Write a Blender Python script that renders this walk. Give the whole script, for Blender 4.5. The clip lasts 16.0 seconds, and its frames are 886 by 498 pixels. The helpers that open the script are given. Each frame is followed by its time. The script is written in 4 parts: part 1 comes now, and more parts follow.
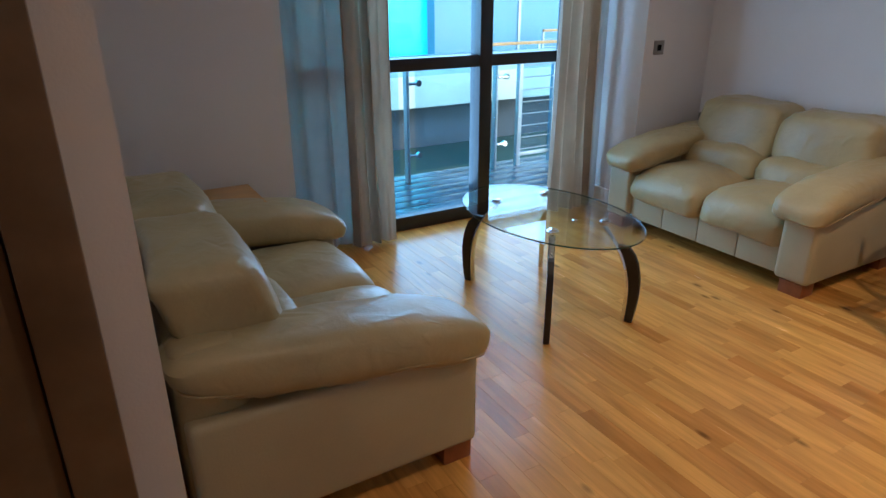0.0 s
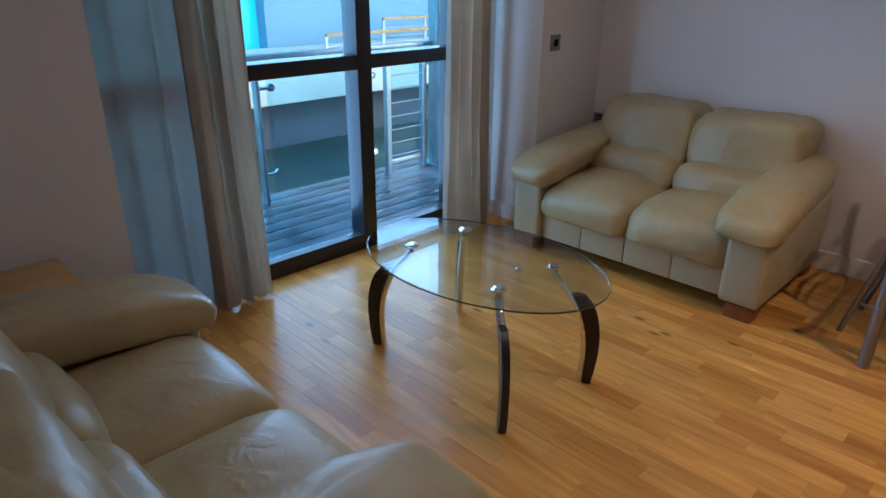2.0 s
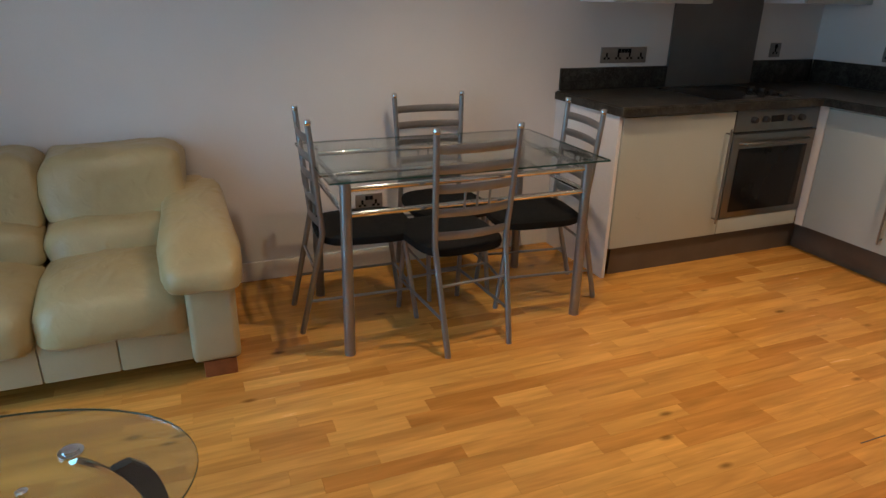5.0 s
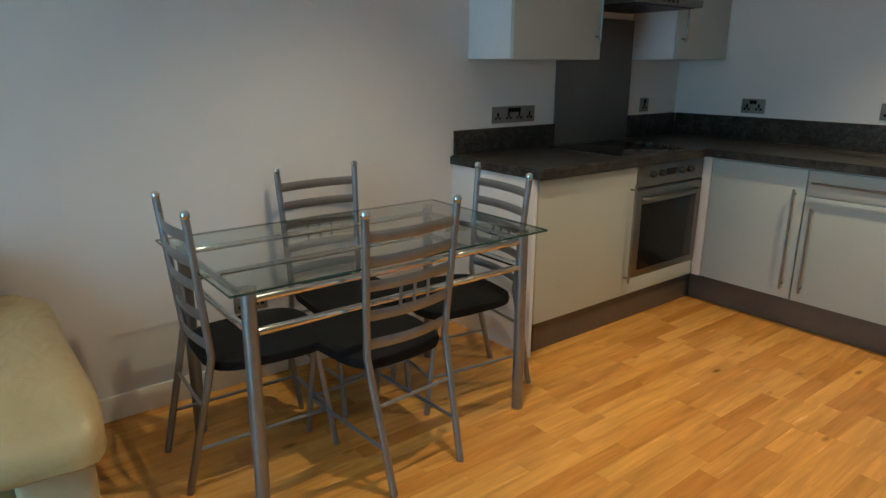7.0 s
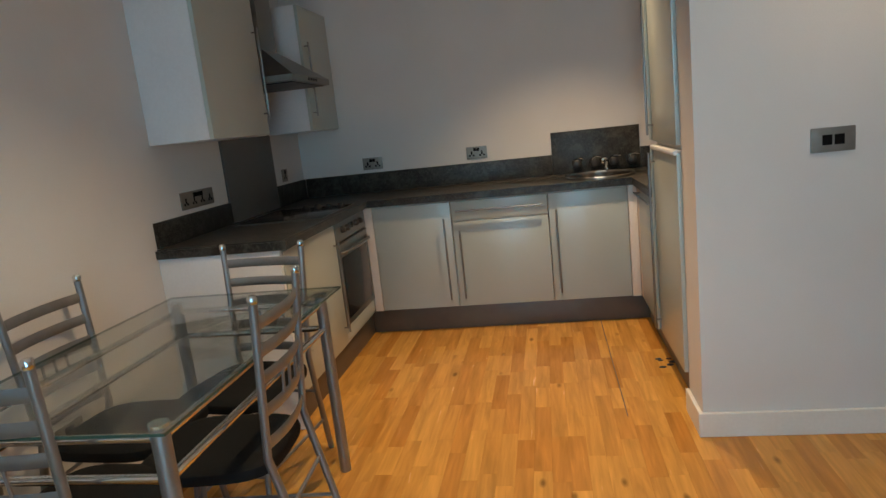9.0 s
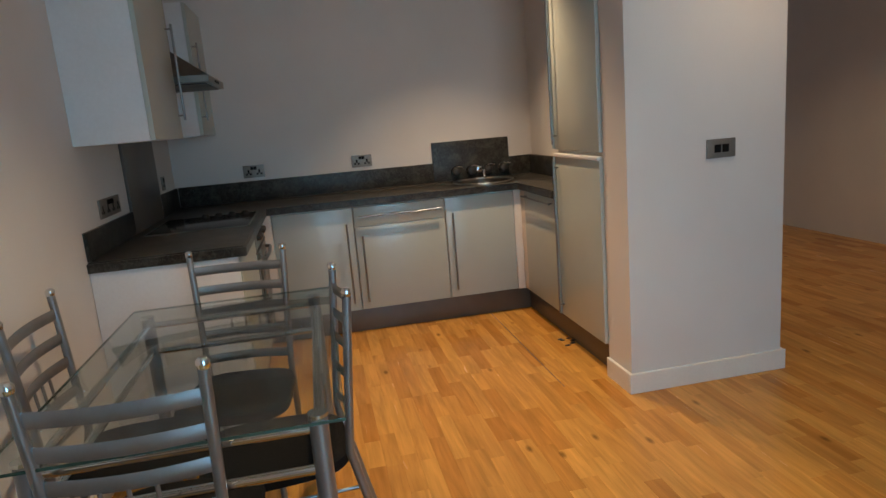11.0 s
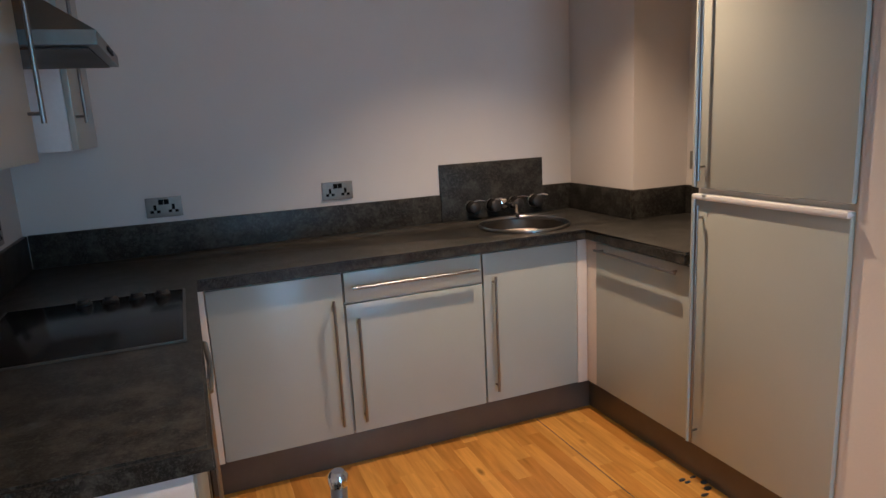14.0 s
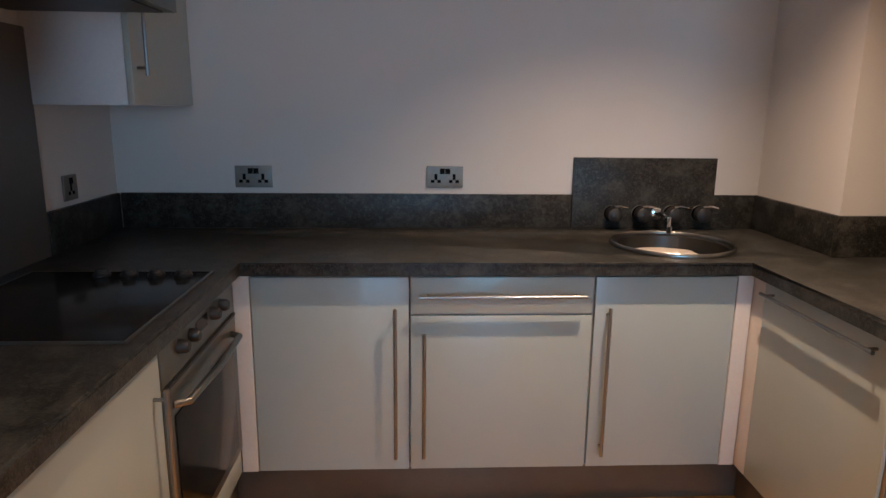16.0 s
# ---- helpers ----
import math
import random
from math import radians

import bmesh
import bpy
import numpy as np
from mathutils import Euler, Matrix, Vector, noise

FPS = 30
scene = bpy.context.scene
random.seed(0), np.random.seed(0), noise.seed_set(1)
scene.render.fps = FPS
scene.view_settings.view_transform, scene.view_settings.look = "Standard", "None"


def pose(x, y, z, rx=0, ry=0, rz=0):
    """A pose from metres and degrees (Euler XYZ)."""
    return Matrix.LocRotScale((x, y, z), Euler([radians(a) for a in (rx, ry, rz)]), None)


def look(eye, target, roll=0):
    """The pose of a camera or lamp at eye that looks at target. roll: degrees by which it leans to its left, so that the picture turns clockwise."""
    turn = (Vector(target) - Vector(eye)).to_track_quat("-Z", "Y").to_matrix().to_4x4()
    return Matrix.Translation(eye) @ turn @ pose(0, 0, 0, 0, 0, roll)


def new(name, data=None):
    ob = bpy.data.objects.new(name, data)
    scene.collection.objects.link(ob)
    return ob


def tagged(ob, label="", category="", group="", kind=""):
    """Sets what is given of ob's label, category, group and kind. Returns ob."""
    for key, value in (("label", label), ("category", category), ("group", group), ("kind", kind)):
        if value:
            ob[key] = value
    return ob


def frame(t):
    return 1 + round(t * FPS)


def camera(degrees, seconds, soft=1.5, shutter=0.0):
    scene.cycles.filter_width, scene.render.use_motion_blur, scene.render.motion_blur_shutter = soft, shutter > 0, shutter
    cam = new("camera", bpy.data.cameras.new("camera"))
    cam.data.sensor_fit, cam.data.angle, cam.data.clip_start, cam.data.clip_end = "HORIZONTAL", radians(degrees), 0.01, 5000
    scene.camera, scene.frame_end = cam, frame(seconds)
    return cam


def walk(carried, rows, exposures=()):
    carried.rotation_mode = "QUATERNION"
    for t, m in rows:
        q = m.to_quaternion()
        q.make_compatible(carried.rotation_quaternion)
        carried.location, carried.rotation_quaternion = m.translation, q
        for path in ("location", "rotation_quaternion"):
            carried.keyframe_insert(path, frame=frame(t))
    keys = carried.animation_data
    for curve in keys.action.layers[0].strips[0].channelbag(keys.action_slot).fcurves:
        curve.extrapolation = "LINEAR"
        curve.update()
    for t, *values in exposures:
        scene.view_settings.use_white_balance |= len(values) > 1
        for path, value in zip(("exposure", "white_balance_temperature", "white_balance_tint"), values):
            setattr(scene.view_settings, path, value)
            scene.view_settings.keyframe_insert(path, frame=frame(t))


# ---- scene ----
cam = camera(69.3, 16.0)
PATH = [
    (0, (0.44, 0.677, 1.381), (1.375, 2.28, 0.634), -0.1),
    (0.5, (0.488, 0.91, 1.375), (1.629, 2.373, 0.627), -0.8),
    (1, (0.566, 1.117, 1.363), (1.733, 2.546, 0.592), -0.6),
    (1.5, (0.654, 1.306, 1.372), (1.792, 2.76, 0.604), -0.2),
    (2, (0.648, 1.434, 1.38), (1.956, 2.73, 0.599), 0.5),
    (2.5, (0.583, 1.587, 1.399), (2.077, 2.62, 0.563), 2.7),
    (3, (0.623, 1.764, 1.386), (2.249, 2.587, 0.561), 3.7),
    (3.5, (0.714, 1.923, 1.387), (2.446, 2.53, 0.592), 2.2),
    (4, (0.845, 2.088, 1.384), (2.662, 2.248, 0.565), 1.5),
    (4.5, (1.005, 2.261, 1.356), (2.807, 1.867, 0.582), 2.5),
    (5, (1.04, 2.283, 1.372), (2.765, 1.582, 0.641), 1.1),
    (5.2, (1.094, 2.329, 1.369), (2.757, 1.493, 0.639), 1.9),
    (7.5, (1.872, 2.377, 1.32), (3.277, 1.049, 0.81), -1.7),
    (8, (2.133, 2.498, 1.316), (3.249, 0.912, 0.828), -2.2),
    (8.5, (2.323, 2.724, 1.304), (3.111, 0.925, 0.923), -2.7),
    (9, (2.418, 2.959, 1.307), (2.756, 1.022, 0.936), -6.2),
    (9.5, (2.596, 3.152, 1.324), (2.734, 1.181, 1.013), -6.5),
    (9.7, (2.676, 3.223, 1.343), (2.726, 1.253, 1.004), -6.4),
    (11.8, (3.518, 2.832, 1.357), (3.082, 0.924, 0.948), -4.2),
    (12, (3.547, 2.71, 1.379), (3.137, 0.798, 0.959), -4.0),
    (12.5, (3.512, 2.363, 1.392), (3.129, 0.449, 0.957), -3.3),
    (13, (3.437, 2.048, 1.413), (3.168, 0.11, 0.999), -2.6),
    (13.5, (3.461, 1.741, 1.413), (3.054, -0.181, 1.036), -3.5),
    (14, (3.554, 1.421, 1.42), (2.839, -0.403, 1.02), -3.0),
    (14.5, (3.553, 1.177, 1.423), (2.738, -0.599, 0.999), -5.0),
    (15, (3.477, 1.085, 1.416), (2.852, -0.776, 1.029), -3.1),
    (15.5, (3.273, 1.047, 1.376), (2.851, -0.869, 0.983), -1.5),
    (16, (3.022, 0.995, 1.37), (2.931, -0.957, 0.947), 0.6),
]
EXPOSURES = [
    (0.0, -0.08, 6000, 15), (0.5, -0.38, 5950, 16), (2.5, -0.40, 5950, 20), (3.5, -0.30, 5950, 20), (4.0, -0.24, 6350, 20), (5.0, -0.18, 6600, 13),
    (7.5, 0.0, 6100, -3), (8.5, 0.04, 6200, -6), (9.0, -0.06, 7100, 8), (9.5, -0.18, 7300, 10), (12.0, -0.17, 6800, 14), (14.5, -0.02, 6350, 18), (16.0, 0.04, 6350, 18),
]
walk(cam, [(t, look(eye, target, roll)) for t, eye, target, roll in PATH], exposures=EXPOSURES)

# ---- world, sun, lamps ----
world = bpy.data.worlds.new("sky")
scene.world = world
world.use_nodes = True
sky = world.node_tree.nodes.new("ShaderNodeTexSky")
sky.sky_type, sky.sun_disc = "NISHITA", False
sky.sun_elevation, sky.sun_rotation = radians(24), radians(150)
back = world.node_tree.nodes["Background"]
back.inputs["Strength"].default_value = 0.62
world.node_tree.links.new(sky.outputs[0], back.inputs["Color"])
sun_data = bpy.data.lights.new("sun", "SUN")
sun_data.energy, sun_data.angle, sun_data.color = 4.6, radians(15), (1.0, 0.96, 0.9)
sun = new("sun", sun_data)
sun.matrix_world = look((-6, -12, 8), (0, 0, 0))

WARM = (1.0, 0.72, 0.455)
LAMPS = [(2.27, -0.55, 146, 108), (3.02, 1.15, 104, 112), (2.72, 2.83, 26, 130), (1.25, 0.95, 26, 130), (0.1, -1.2, 50, 130)]
SPOT_BLEND = 1.0
WINDOW_WATTS = 60


# ---- materials ----
def mat(name, base, rough=0.5, metal=0.0, vary=0.12, scale=6.0, bump=0.0, bscale=80.0, fine=0.05, coat=0.0, spec=0.5):
    """A plain surface with broad mottling, fine grain and slight relief."""
    m = bpy.data.materials.new(name)
    m.use_nodes = True
    n, l = m.node_tree.nodes, m.node_tree.links
    p = n["Principled BSDF"]
    p.inputs["Roughness"].default_value, p.inputs["Metallic"].default_value = rough, metal
    p.inputs["Coat Weight"].default_value = coat
    p.inputs["Specular IOR Level"].default_value = spec
    co = n.new("ShaderNodeTexCoord")
    a, b = n.new("ShaderNodeTexNoise"), n.new("ShaderNodeTexNoise")
    a.inputs["Scale"].default_value, b.inputs["Scale"].default_value = scale, bscale
    a.inputs["Detail"].default_value = 5
    l.new(co.outputs["Object"], a.inputs["Vector"]), l.new(co.outputs["Object"], b.inputs["Vector"])
    ramp = n.new("ShaderNodeValToRGB")
    lo, hi = [c * (1 - vary) for c in base], [min(1, c * (1 + vary)) for c in base]
    ramp.color_ramp.elements[0].color, ramp.color_ramp.elements[1].color = (*lo, 1), (*hi, 1)
    ramp.color_ramp.elements[0].position, ramp.color_ramp.elements[1].position = 0.3, 0.7
    l.new(a.outputs["Fac"], ramp.inputs["Fac"])
    mix = n.new("ShaderNodeMixRGB")
    mix.blend_type = "MULTIPLY"
    mix.inputs["Fac"].default_value = 1.0
    grain = n.new("ShaderNodeMapRange")
    grain.inputs["To Min"].default_value, grain.inputs["To Max"].default_value = 1 - fine, 1 + fine
    l.new(b.outputs["Fac"], grain.inputs["Value"])
    l.new(ramp.outputs["Color"], mix.inputs["Color1"]), l.new(grain.outputs["Result"], mix.inputs["Color2"])
    l.new(mix.outputs["Color"], p.inputs["Base Color"])
    rr = n.new("ShaderNodeMapRange")
    rr.inputs["To Min"].default_value, rr.inputs["To Max"].default_value = max(0.02, rough * 0.8), min(1, rough * 1.2)
    l.new(a.outputs["Fac"], rr.inputs["Value"]), l.new(rr.outputs["Result"], p.inputs["Roughness"])
    if bump:
        bp = n.new("ShaderNodeBump")
        bp.inputs["Strength"].default_value, bp.inputs["Distance"].default_value = bump, 0.004
        l.new(b.outputs["Fac"], bp.inputs["Height"]), l.new(bp.outputs["Normal"], p.inputs["Normal"])
    return m


def glass(name, tint=(0.93, 0.98, 0.96), rough=0.0, grazing=0.32, least=0.025):
    m = bpy.data.materials.new(name)
    m.use_nodes = True
    n, l = m.node_tree.nodes, m.node_tree.links
    out = n["Material Output"]
    n.remove(n["Principled BSDF"])
    tr, gl, mx, fr = n.new("ShaderNodeBsdfTransparent"), n.new("ShaderNodeBsdfGlossy"), n.new("ShaderNodeMixShader"), n.new("ShaderNodeLayerWeight")
    tr.inputs["Color"].default_value = (*tint, 1)
    gl.inputs["Roughness"].default_value = rough
    pw, ad = n.new("ShaderNodeMath"), n.new("ShaderNodeMath")
    pw.operation, pw.inputs[1].default_value = "POWER", 4.0
    ad.operation, ad.inputs[1].default_value, ad.inputs[2].default_value = "MULTIPLY_ADD", grazing, least
    l.new(fr.outputs["Facing"], pw.inputs[0]), l.new(pw.outputs[0], ad.inputs[0]), l.new(ad.outputs[0], mx.inputs[0]), l.new(tr.outputs[0], mx.inputs[1]), l.new(gl.outputs[0], mx.inputs[2])
    l.new(mx.outputs[0], out.inputs["Surface"])
    return m


def wood(name, dark, light, island=False, rough=0.24, axis=1, knots=True):
    """Oak strips: every piece takes its own tone, with stretched grain and a few knots."""
    m = bpy.data.materials.new(name)
    m.use_nodes = True
    n, l = m.node_tree.nodes, m.node_tree.links
    p = n["Principled BSDF"]
    co, mp = n.new("ShaderNodeNewGeometry"), n.new("ShaderNodeMapping")
    rnd = co.outputs["Random Per Island"] if island else n.new("ShaderNodeObjectInfo").outputs["Random"]
    mp.inputs["Scale"].default_value = (60, 3.5, 60) if axis == 1 else (3.5, 60, 60)
    l.new(co.outputs["Position"], mp.inputs["Vector"])
    off = n.new("ShaderNodeCombineXYZ")
    mul = n.new("ShaderNodeMath")
    mul.operation, mul.inputs[1].default_value = "MULTIPLY", 40.0
    l.new(rnd, mul.inputs[0]), l.new(mul.outputs[0], off.inputs[0]), l.new(mul.outputs[0], off.inputs[1])
    l.new(off.outputs[0], mp.inputs["Location"])
    g = n.new("ShaderNodeTexNoise")
    g.inputs["Scale"].default_value, g.inputs["Detail"].default_value, g.inputs["Distortion"].default_value = 1.0, 6, 0.6
    l.new(mp.outputs[0], g.inputs["Vector"])
    tone = n.new("ShaderNodeValToRGB")
    e = tone.color_ramp.elements
    e[0].color, e[1].color = (*dark, 1), (*light, 1)
    mid = e.new(0.45)
    mid.color = (*[a * 0.35 + b * 0.65 for a, b in zip(dark, light)], 1)
    l.new(rnd, tone.inputs["Fac"])
    gr = n.new("ShaderNodeMapRange")
    gr.inputs["From Min"].default_value, gr.inputs["From Max"].default_value = 0.3, 0.7
    gr.inputs["To Min"].default_value, gr.inputs["To Max"].default_value = 0.85, 1.08
    l.new(g.outputs["Fac"], gr.inputs["Value"])
    mx = n.new("ShaderNodeMixRGB")
    mx.blend_type, mx.inputs["Fac"].default_value = "MULTIPLY", 1.0
    l.new(tone.outputs[0], mx.inputs[1]), l.new(gr.outputs[0], mx.inputs[2])
    colour = mx.outputs[0]
    if knots:
        sm, sn, sr, sx = n.new("ShaderNodeMapping"), n.new("ShaderNodeTexNoise"), n.new("ShaderNodeMapRange"), n.new("ShaderNodeMixRGB")
        sm.inputs["Scale"].default_value = (14, 1.8, 1) if axis == 1 else (1.8, 14, 1)
        l.new(co.outputs["Position"], sm.inputs["Vector"]), l.new(off.outputs[0], sm.inputs["Location"])
        sn.inputs["Scale"].default_value, sn.inputs["Detail"].default_value, sn.inputs["Distortion"].default_value = 1.0, 3, 1.0
        sr.inputs["From Min"].default_value, sr.inputs["From Max"].default_value = 0.32, 0.68
        sr.inputs["To Min"].default_value, sr.inputs["To Max"].default_value = 0.80, 1.13
        l.new(sm.outputs[0], sn.inputs["Vector"]), l.new(sn.outputs["Fac"], sr.inputs["Value"])
        sx.blend_type, sx.inputs["Fac"].default_value = "MULTIPLY", 1.0
        l.new(colour, sx.inputs[1]), l.new(sr.outputs[0], sx.inputs[2])
        colour = sx.outputs[0]
        v = n.new("ShaderNodeTexVoronoi")
        v.inputs["Scale"].default_value = 1.0
        km = n.new("ShaderNodeMapping")
        km.inputs["Scale"].default_value = (7.0, 3.0, 1) if axis == 1 else (3.0, 7.0, 1)
        l.new(co.outputs["Position"], km.inputs["Vector"]), l.new(km.outputs[0], v.inputs["Vector"])
        kr = n.new("ShaderNodeMapRange")
        kr.inputs["From Min"].default_value, kr.inputs["From Max"].default_value = 0.04, 0.115
        kr.inputs["To Min"].default_value, kr.inputs["To Max"].default_value = 0.28, 1.0
        l.new(v.outputs["Distance"], kr.inputs["Value"])
        k2 = n.new("ShaderNodeMixRGB")
        k2.blend_type, k2.inputs["Fac"].default_value = "MULTIPLY", 0.8
        l.new(colour, k2.inputs[1]), l.new(kr.outputs[0], k2.inputs[2])
        colour = k2.outputs[0]
    l.new(colour, p.inputs["Base Color"])
    rr = n.new("ShaderNodeMapRange")
    rr.inputs["To Min"].default_value, rr.inputs["To Max"].default_value = rough * 0.75, rough * 1.3
    l.new(g.outputs["Fac"], rr.inputs["Value"]), l.new(rr.outputs[0], p.inputs["Roughness"])
    bp = n.new("ShaderNodeBump")
    p.inputs["Specular IOR Level"].default_value = 0.36
    bp.inputs["Strength"].default_value, bp.inputs["Distance"].default_value = 0.12, 0.002
    l.new(g.outputs["Fac"], bp.inputs["Height"]), l.new(bp.outputs[0], p.inputs["Normal"])
    return m


def speckled(name, dark, light, rough=0.35):
    """Speckled stone-effect laminate: cloudy patches under flecks of two sizes."""
    m = mat(name, dark, rough, 0, 0.3, 3.0, 0.1, 300, 0.1, spec=0.24)
    n, l = m.node_tree.nodes, m.node_tree.links
    p = n["Principled BSDF"]
    colour = p.inputs["Base Color"].links[0].from_socket
    co = n.new("ShaderNodeTexCoord")
    for scale, detail, lo, hi, share in ((15, 7, 0.46, 0.66, 0.75), (85, 4, 0.53, 0.66, 0.75), (230, 5, 0.50, 0.68, 0.8)):
        v, f, mx = n.new("ShaderNodeTexNoise"), n.new("ShaderNodeMapRange"), n.new("ShaderNodeMixRGB")
        v.inputs["Scale"].default_value, v.inputs["Detail"].default_value, v.inputs["Roughness"].default_value = scale, detail, 0.75
        f.inputs["From Min"].default_value, f.inputs["From Max"].default_value, f.inputs["To Max"].default_value = lo, hi, share
        mx.inputs[2].default_value = (*light, 1)
        l.new(co.outputs["Object"], v.inputs["Vector"]), l.new(v.outputs["Fac"], f.inputs["Value"])
        l.new(f.outputs[0], mx.inputs[0]), l.new(colour, mx.inputs[1])
        colour = mx.outputs[0]
    l.new(colour, p.inputs["Base Color"])
    return m


M_WALL = mat("wall_paint", (0.69, 0.668, 0.66), 0.75, 0, 0.03, 2.5, 0.12, 160, 0.02, spec=0.25)
M_CEIL = mat("ceiling_paint", (0.75, 0.74, 0.72), 0.8, 0, 0.02, 2)
M_TRIM = mat("white_gloss_paint", (0.76, 0.74, 0.71), 0.4, 0, 0.04, 5)
M_STRIP = wood("oak_strip", (0.455, 0.195, 0.038), (0.635, 0.325, 0.078))
M_STRIP_REST = wood("oak_strip_rest", (0.455, 0.195, 0.038), (0.635, 0.325, 0.078), island=True)
M_GAP = mat("floor_gap", (0.30, 0.14, 0.04), 0.7)


def creased(m, amount, scale=7.5, depth=0.012):
    """Adds the soft folds of stretched leather on top of its fine grain."""
    n, l = m.node_tree.nodes, m.node_tree.links
    p = n["Principled BSDF"]
    fine_normal = p.inputs["Normal"].links[0].from_socket
    co, t, b = n.new("ShaderNodeTexCoord"), n.new("ShaderNodeTexNoise"), n.new("ShaderNodeBump")
    t.noise_type = "RIDGED_MULTIFRACTAL"
    t.inputs["Scale"].default_value, t.inputs["Detail"].default_value, t.inputs["Distortion"].default_value = scale, 4, 1.4
    b.inputs["Strength"].default_value, b.inputs["Distance"].default_value = amount, depth
    l.new(co.outputs["Object"], t.inputs["Vector"]), l.new(t.outputs[0], b.inputs["Height"])
    l.new(fine_normal, b.inputs["Normal"]), l.new(b.outputs[0], p.inputs["Normal"])
    return m


M_LEATHER = mat("cream_leather", (0.37, 0.295, 0.155), 0.36, 0, 0.12, 5, 0.10, 160, 0.05, spec=0.42)
creased(M_LEATHER, 0.40)
creased(M_LEATHER, 0.30, 17.0, 0.005)
M_LEATHER2 = mat("cream_leather_panel", (0.42, 0.365, 0.235), 0.42, 0, 0.08, 4, 0.1, 160, 0.05)
M_FOOT = mat("red_brown_wood", (0.25, 0.08, 0.03), 0.35, 0, 0.2, 20)
M_STEEL = mat("brushed_steel", (0.30, 0.30, 0.30), 0.30, 1.0, 0.08, 12, 0.05, 200)
M_TUBE = mat("silver_painted_tube", (0.27, 0.275, 0.29), 0.36, 0.75, 0.08, 15)
M_SINK = mat("dull_sink_steel", (0.095, 0.09, 0.085), 0.38, 1.0, 0.2, 14, 0.05, 200)
M_CHROME = mat("chrome", (0.78, 0.78, 0.78), 0.08, 1.0, 0.03, 10)
M_BLACK = mat("black_wood", (0.018, 0.014, 0.013), 0.3, 0, 0.2, 20)
M_SEAT = mat("black_upholstery", (0.007, 0.007, 0.008), 0.8, 0, 0.3, 25, 0.5, 260, 0.2, spec=0.2)
M_GLASS = glass("clear_glass", (0.90, 0.945, 0.93), 0.0, 0.68, 0.055)
M_EDGE = mat("green_glass_edge", (0.03, 0.075, 0.065), 0.1, 0, 0.1, 10)
M_PANE = glass("window_glass", (0.74, 0.90, 1.0))
M_FRAME = mat("black_window_frame", (0.018, 0.018, 0.022), 0.35, 0, 0.15, 12)
def cloth(name, base, through_share):
    m = mat(name, base, 0.85, 0, 0.08, 8, 0.4, 350, 0.08, spec=0.1)
    n, l = m.node_tree.nodes, m.node_tree.links
    tl, mx = n.new("ShaderNodeBsdfTranslucent"), n.new("ShaderNodeMixShader")
    tl.inputs["Color"].default_value = (*base, 1)
    mx.inputs[0].default_value = through_share
    l.new(n["Principled BSDF"].outputs[0], mx.inputs[1]), l.new(tl.outputs[0], mx.inputs[2])
    l.new(mx.outputs[0], n["Material Output"].inputs["Surface"])
    return m


M_CURTAIN = cloth("beige_curtain", (0.60, 0.475, 0.37), 0.12)
M_VOILE = cloth("pale_voile", (0.54, 0.49, 0.45), 0.20)
M_WORKTOP = speckled("speckled_grey_worktop", (0.014, 0.0135, 0.0125), (0.086, 0.085, 0.078), 0.33)
M_DOOR = mat("pale_green_grey_laminate", (0.43, 0.47, 0.445), 0.3, 0, 0.03, 3, 0, 80, 0.015, coat=0.2)
M_CARCASS = mat("cream_carcass", (0.70, 0.64, 0.58), 0.45, 0, 0.04, 5)
M_WHITE = mat("white_laminate", (0.72, 0.73, 0.76), 0.35, 0, 0.03, 4)
M_PLINTH = mat("grey_brown_plinth", (0.135, 0.115, 0.097), 0.42, 0.3, 0.12, 6)
M_OVEN = mat("oven_steel", (0.21, 0.21, 0.20), 0.34, 0.9, 0.06, 14)
M_DARKGLASS = mat("black_glass", (0.010, 0.010, 0.011), 0.14, 0, 0.2, 5, spec=0.22)
M_SPLASH = mat("dark_grey_splashback", (0.115, 0.11, 0.105), 0.4, 0, 0.08, 6)
M_SOCKET = mat("brushed_socket_plate", (0.27, 0.255, 0.24), 0.5, 0.7, 0.08, 30)
M_DARK = mat("dark_plastic", (0.02, 0.02, 0.022), 0.45)
M_WOODTABLE = mat("light_oak_veneer", (0.50, 0.28, 0.10), 0.4, 0, 0.15, 9)
M_DOORWOOD = mat("dark_brown_door", (0.15, 0.095, 0.055), 0.4, 0, 0.25, 7)
# Wide tone swing paints the wet boards' bright reflections into the colour.
M_DECK = mat("wet_deck_painted_gleam", (0.16, 0.17, 0.19), 0.20, 0, 0.75, 2.2, 0.2, 60)
M_GALV = mat("galvanised_steel", (0.45, 0.50, 0.53), 0.4, 0.6, 0.12, 8)
M_CLAD = mat("grey_blue_cladding", (0.12, 0.27, 0.36), 0.4, 0.1, 0.1, 1.0)
M_CYAN = mat("turquoise_glazed_panel", (0.02, 0.62, 0.85), 0.25, 0, 0.06, 0.6)
M_RENDER = mat("pale_render", (0.50, 0.52, 0.42), 0.8, 0, 0.12, 1.5)
M_ASPH = mat("mossy_ground", (0.055, 0.12, 0.085), 0.6, 0, 0.35, 0.7)
# Near-black tone puts the terrace recess's shade into its colour; also beds the deck.
M_SHADEBAND = mat("recess_shade_and_deck_bed", (0.05, 0.06, 0.07), 0.7, 0, 0.2, 1.5)
M_TIMBER = mat("orange_timber_rail", (0.45, 0.24, 0.09), 0.5, 0, 0.2, 6)
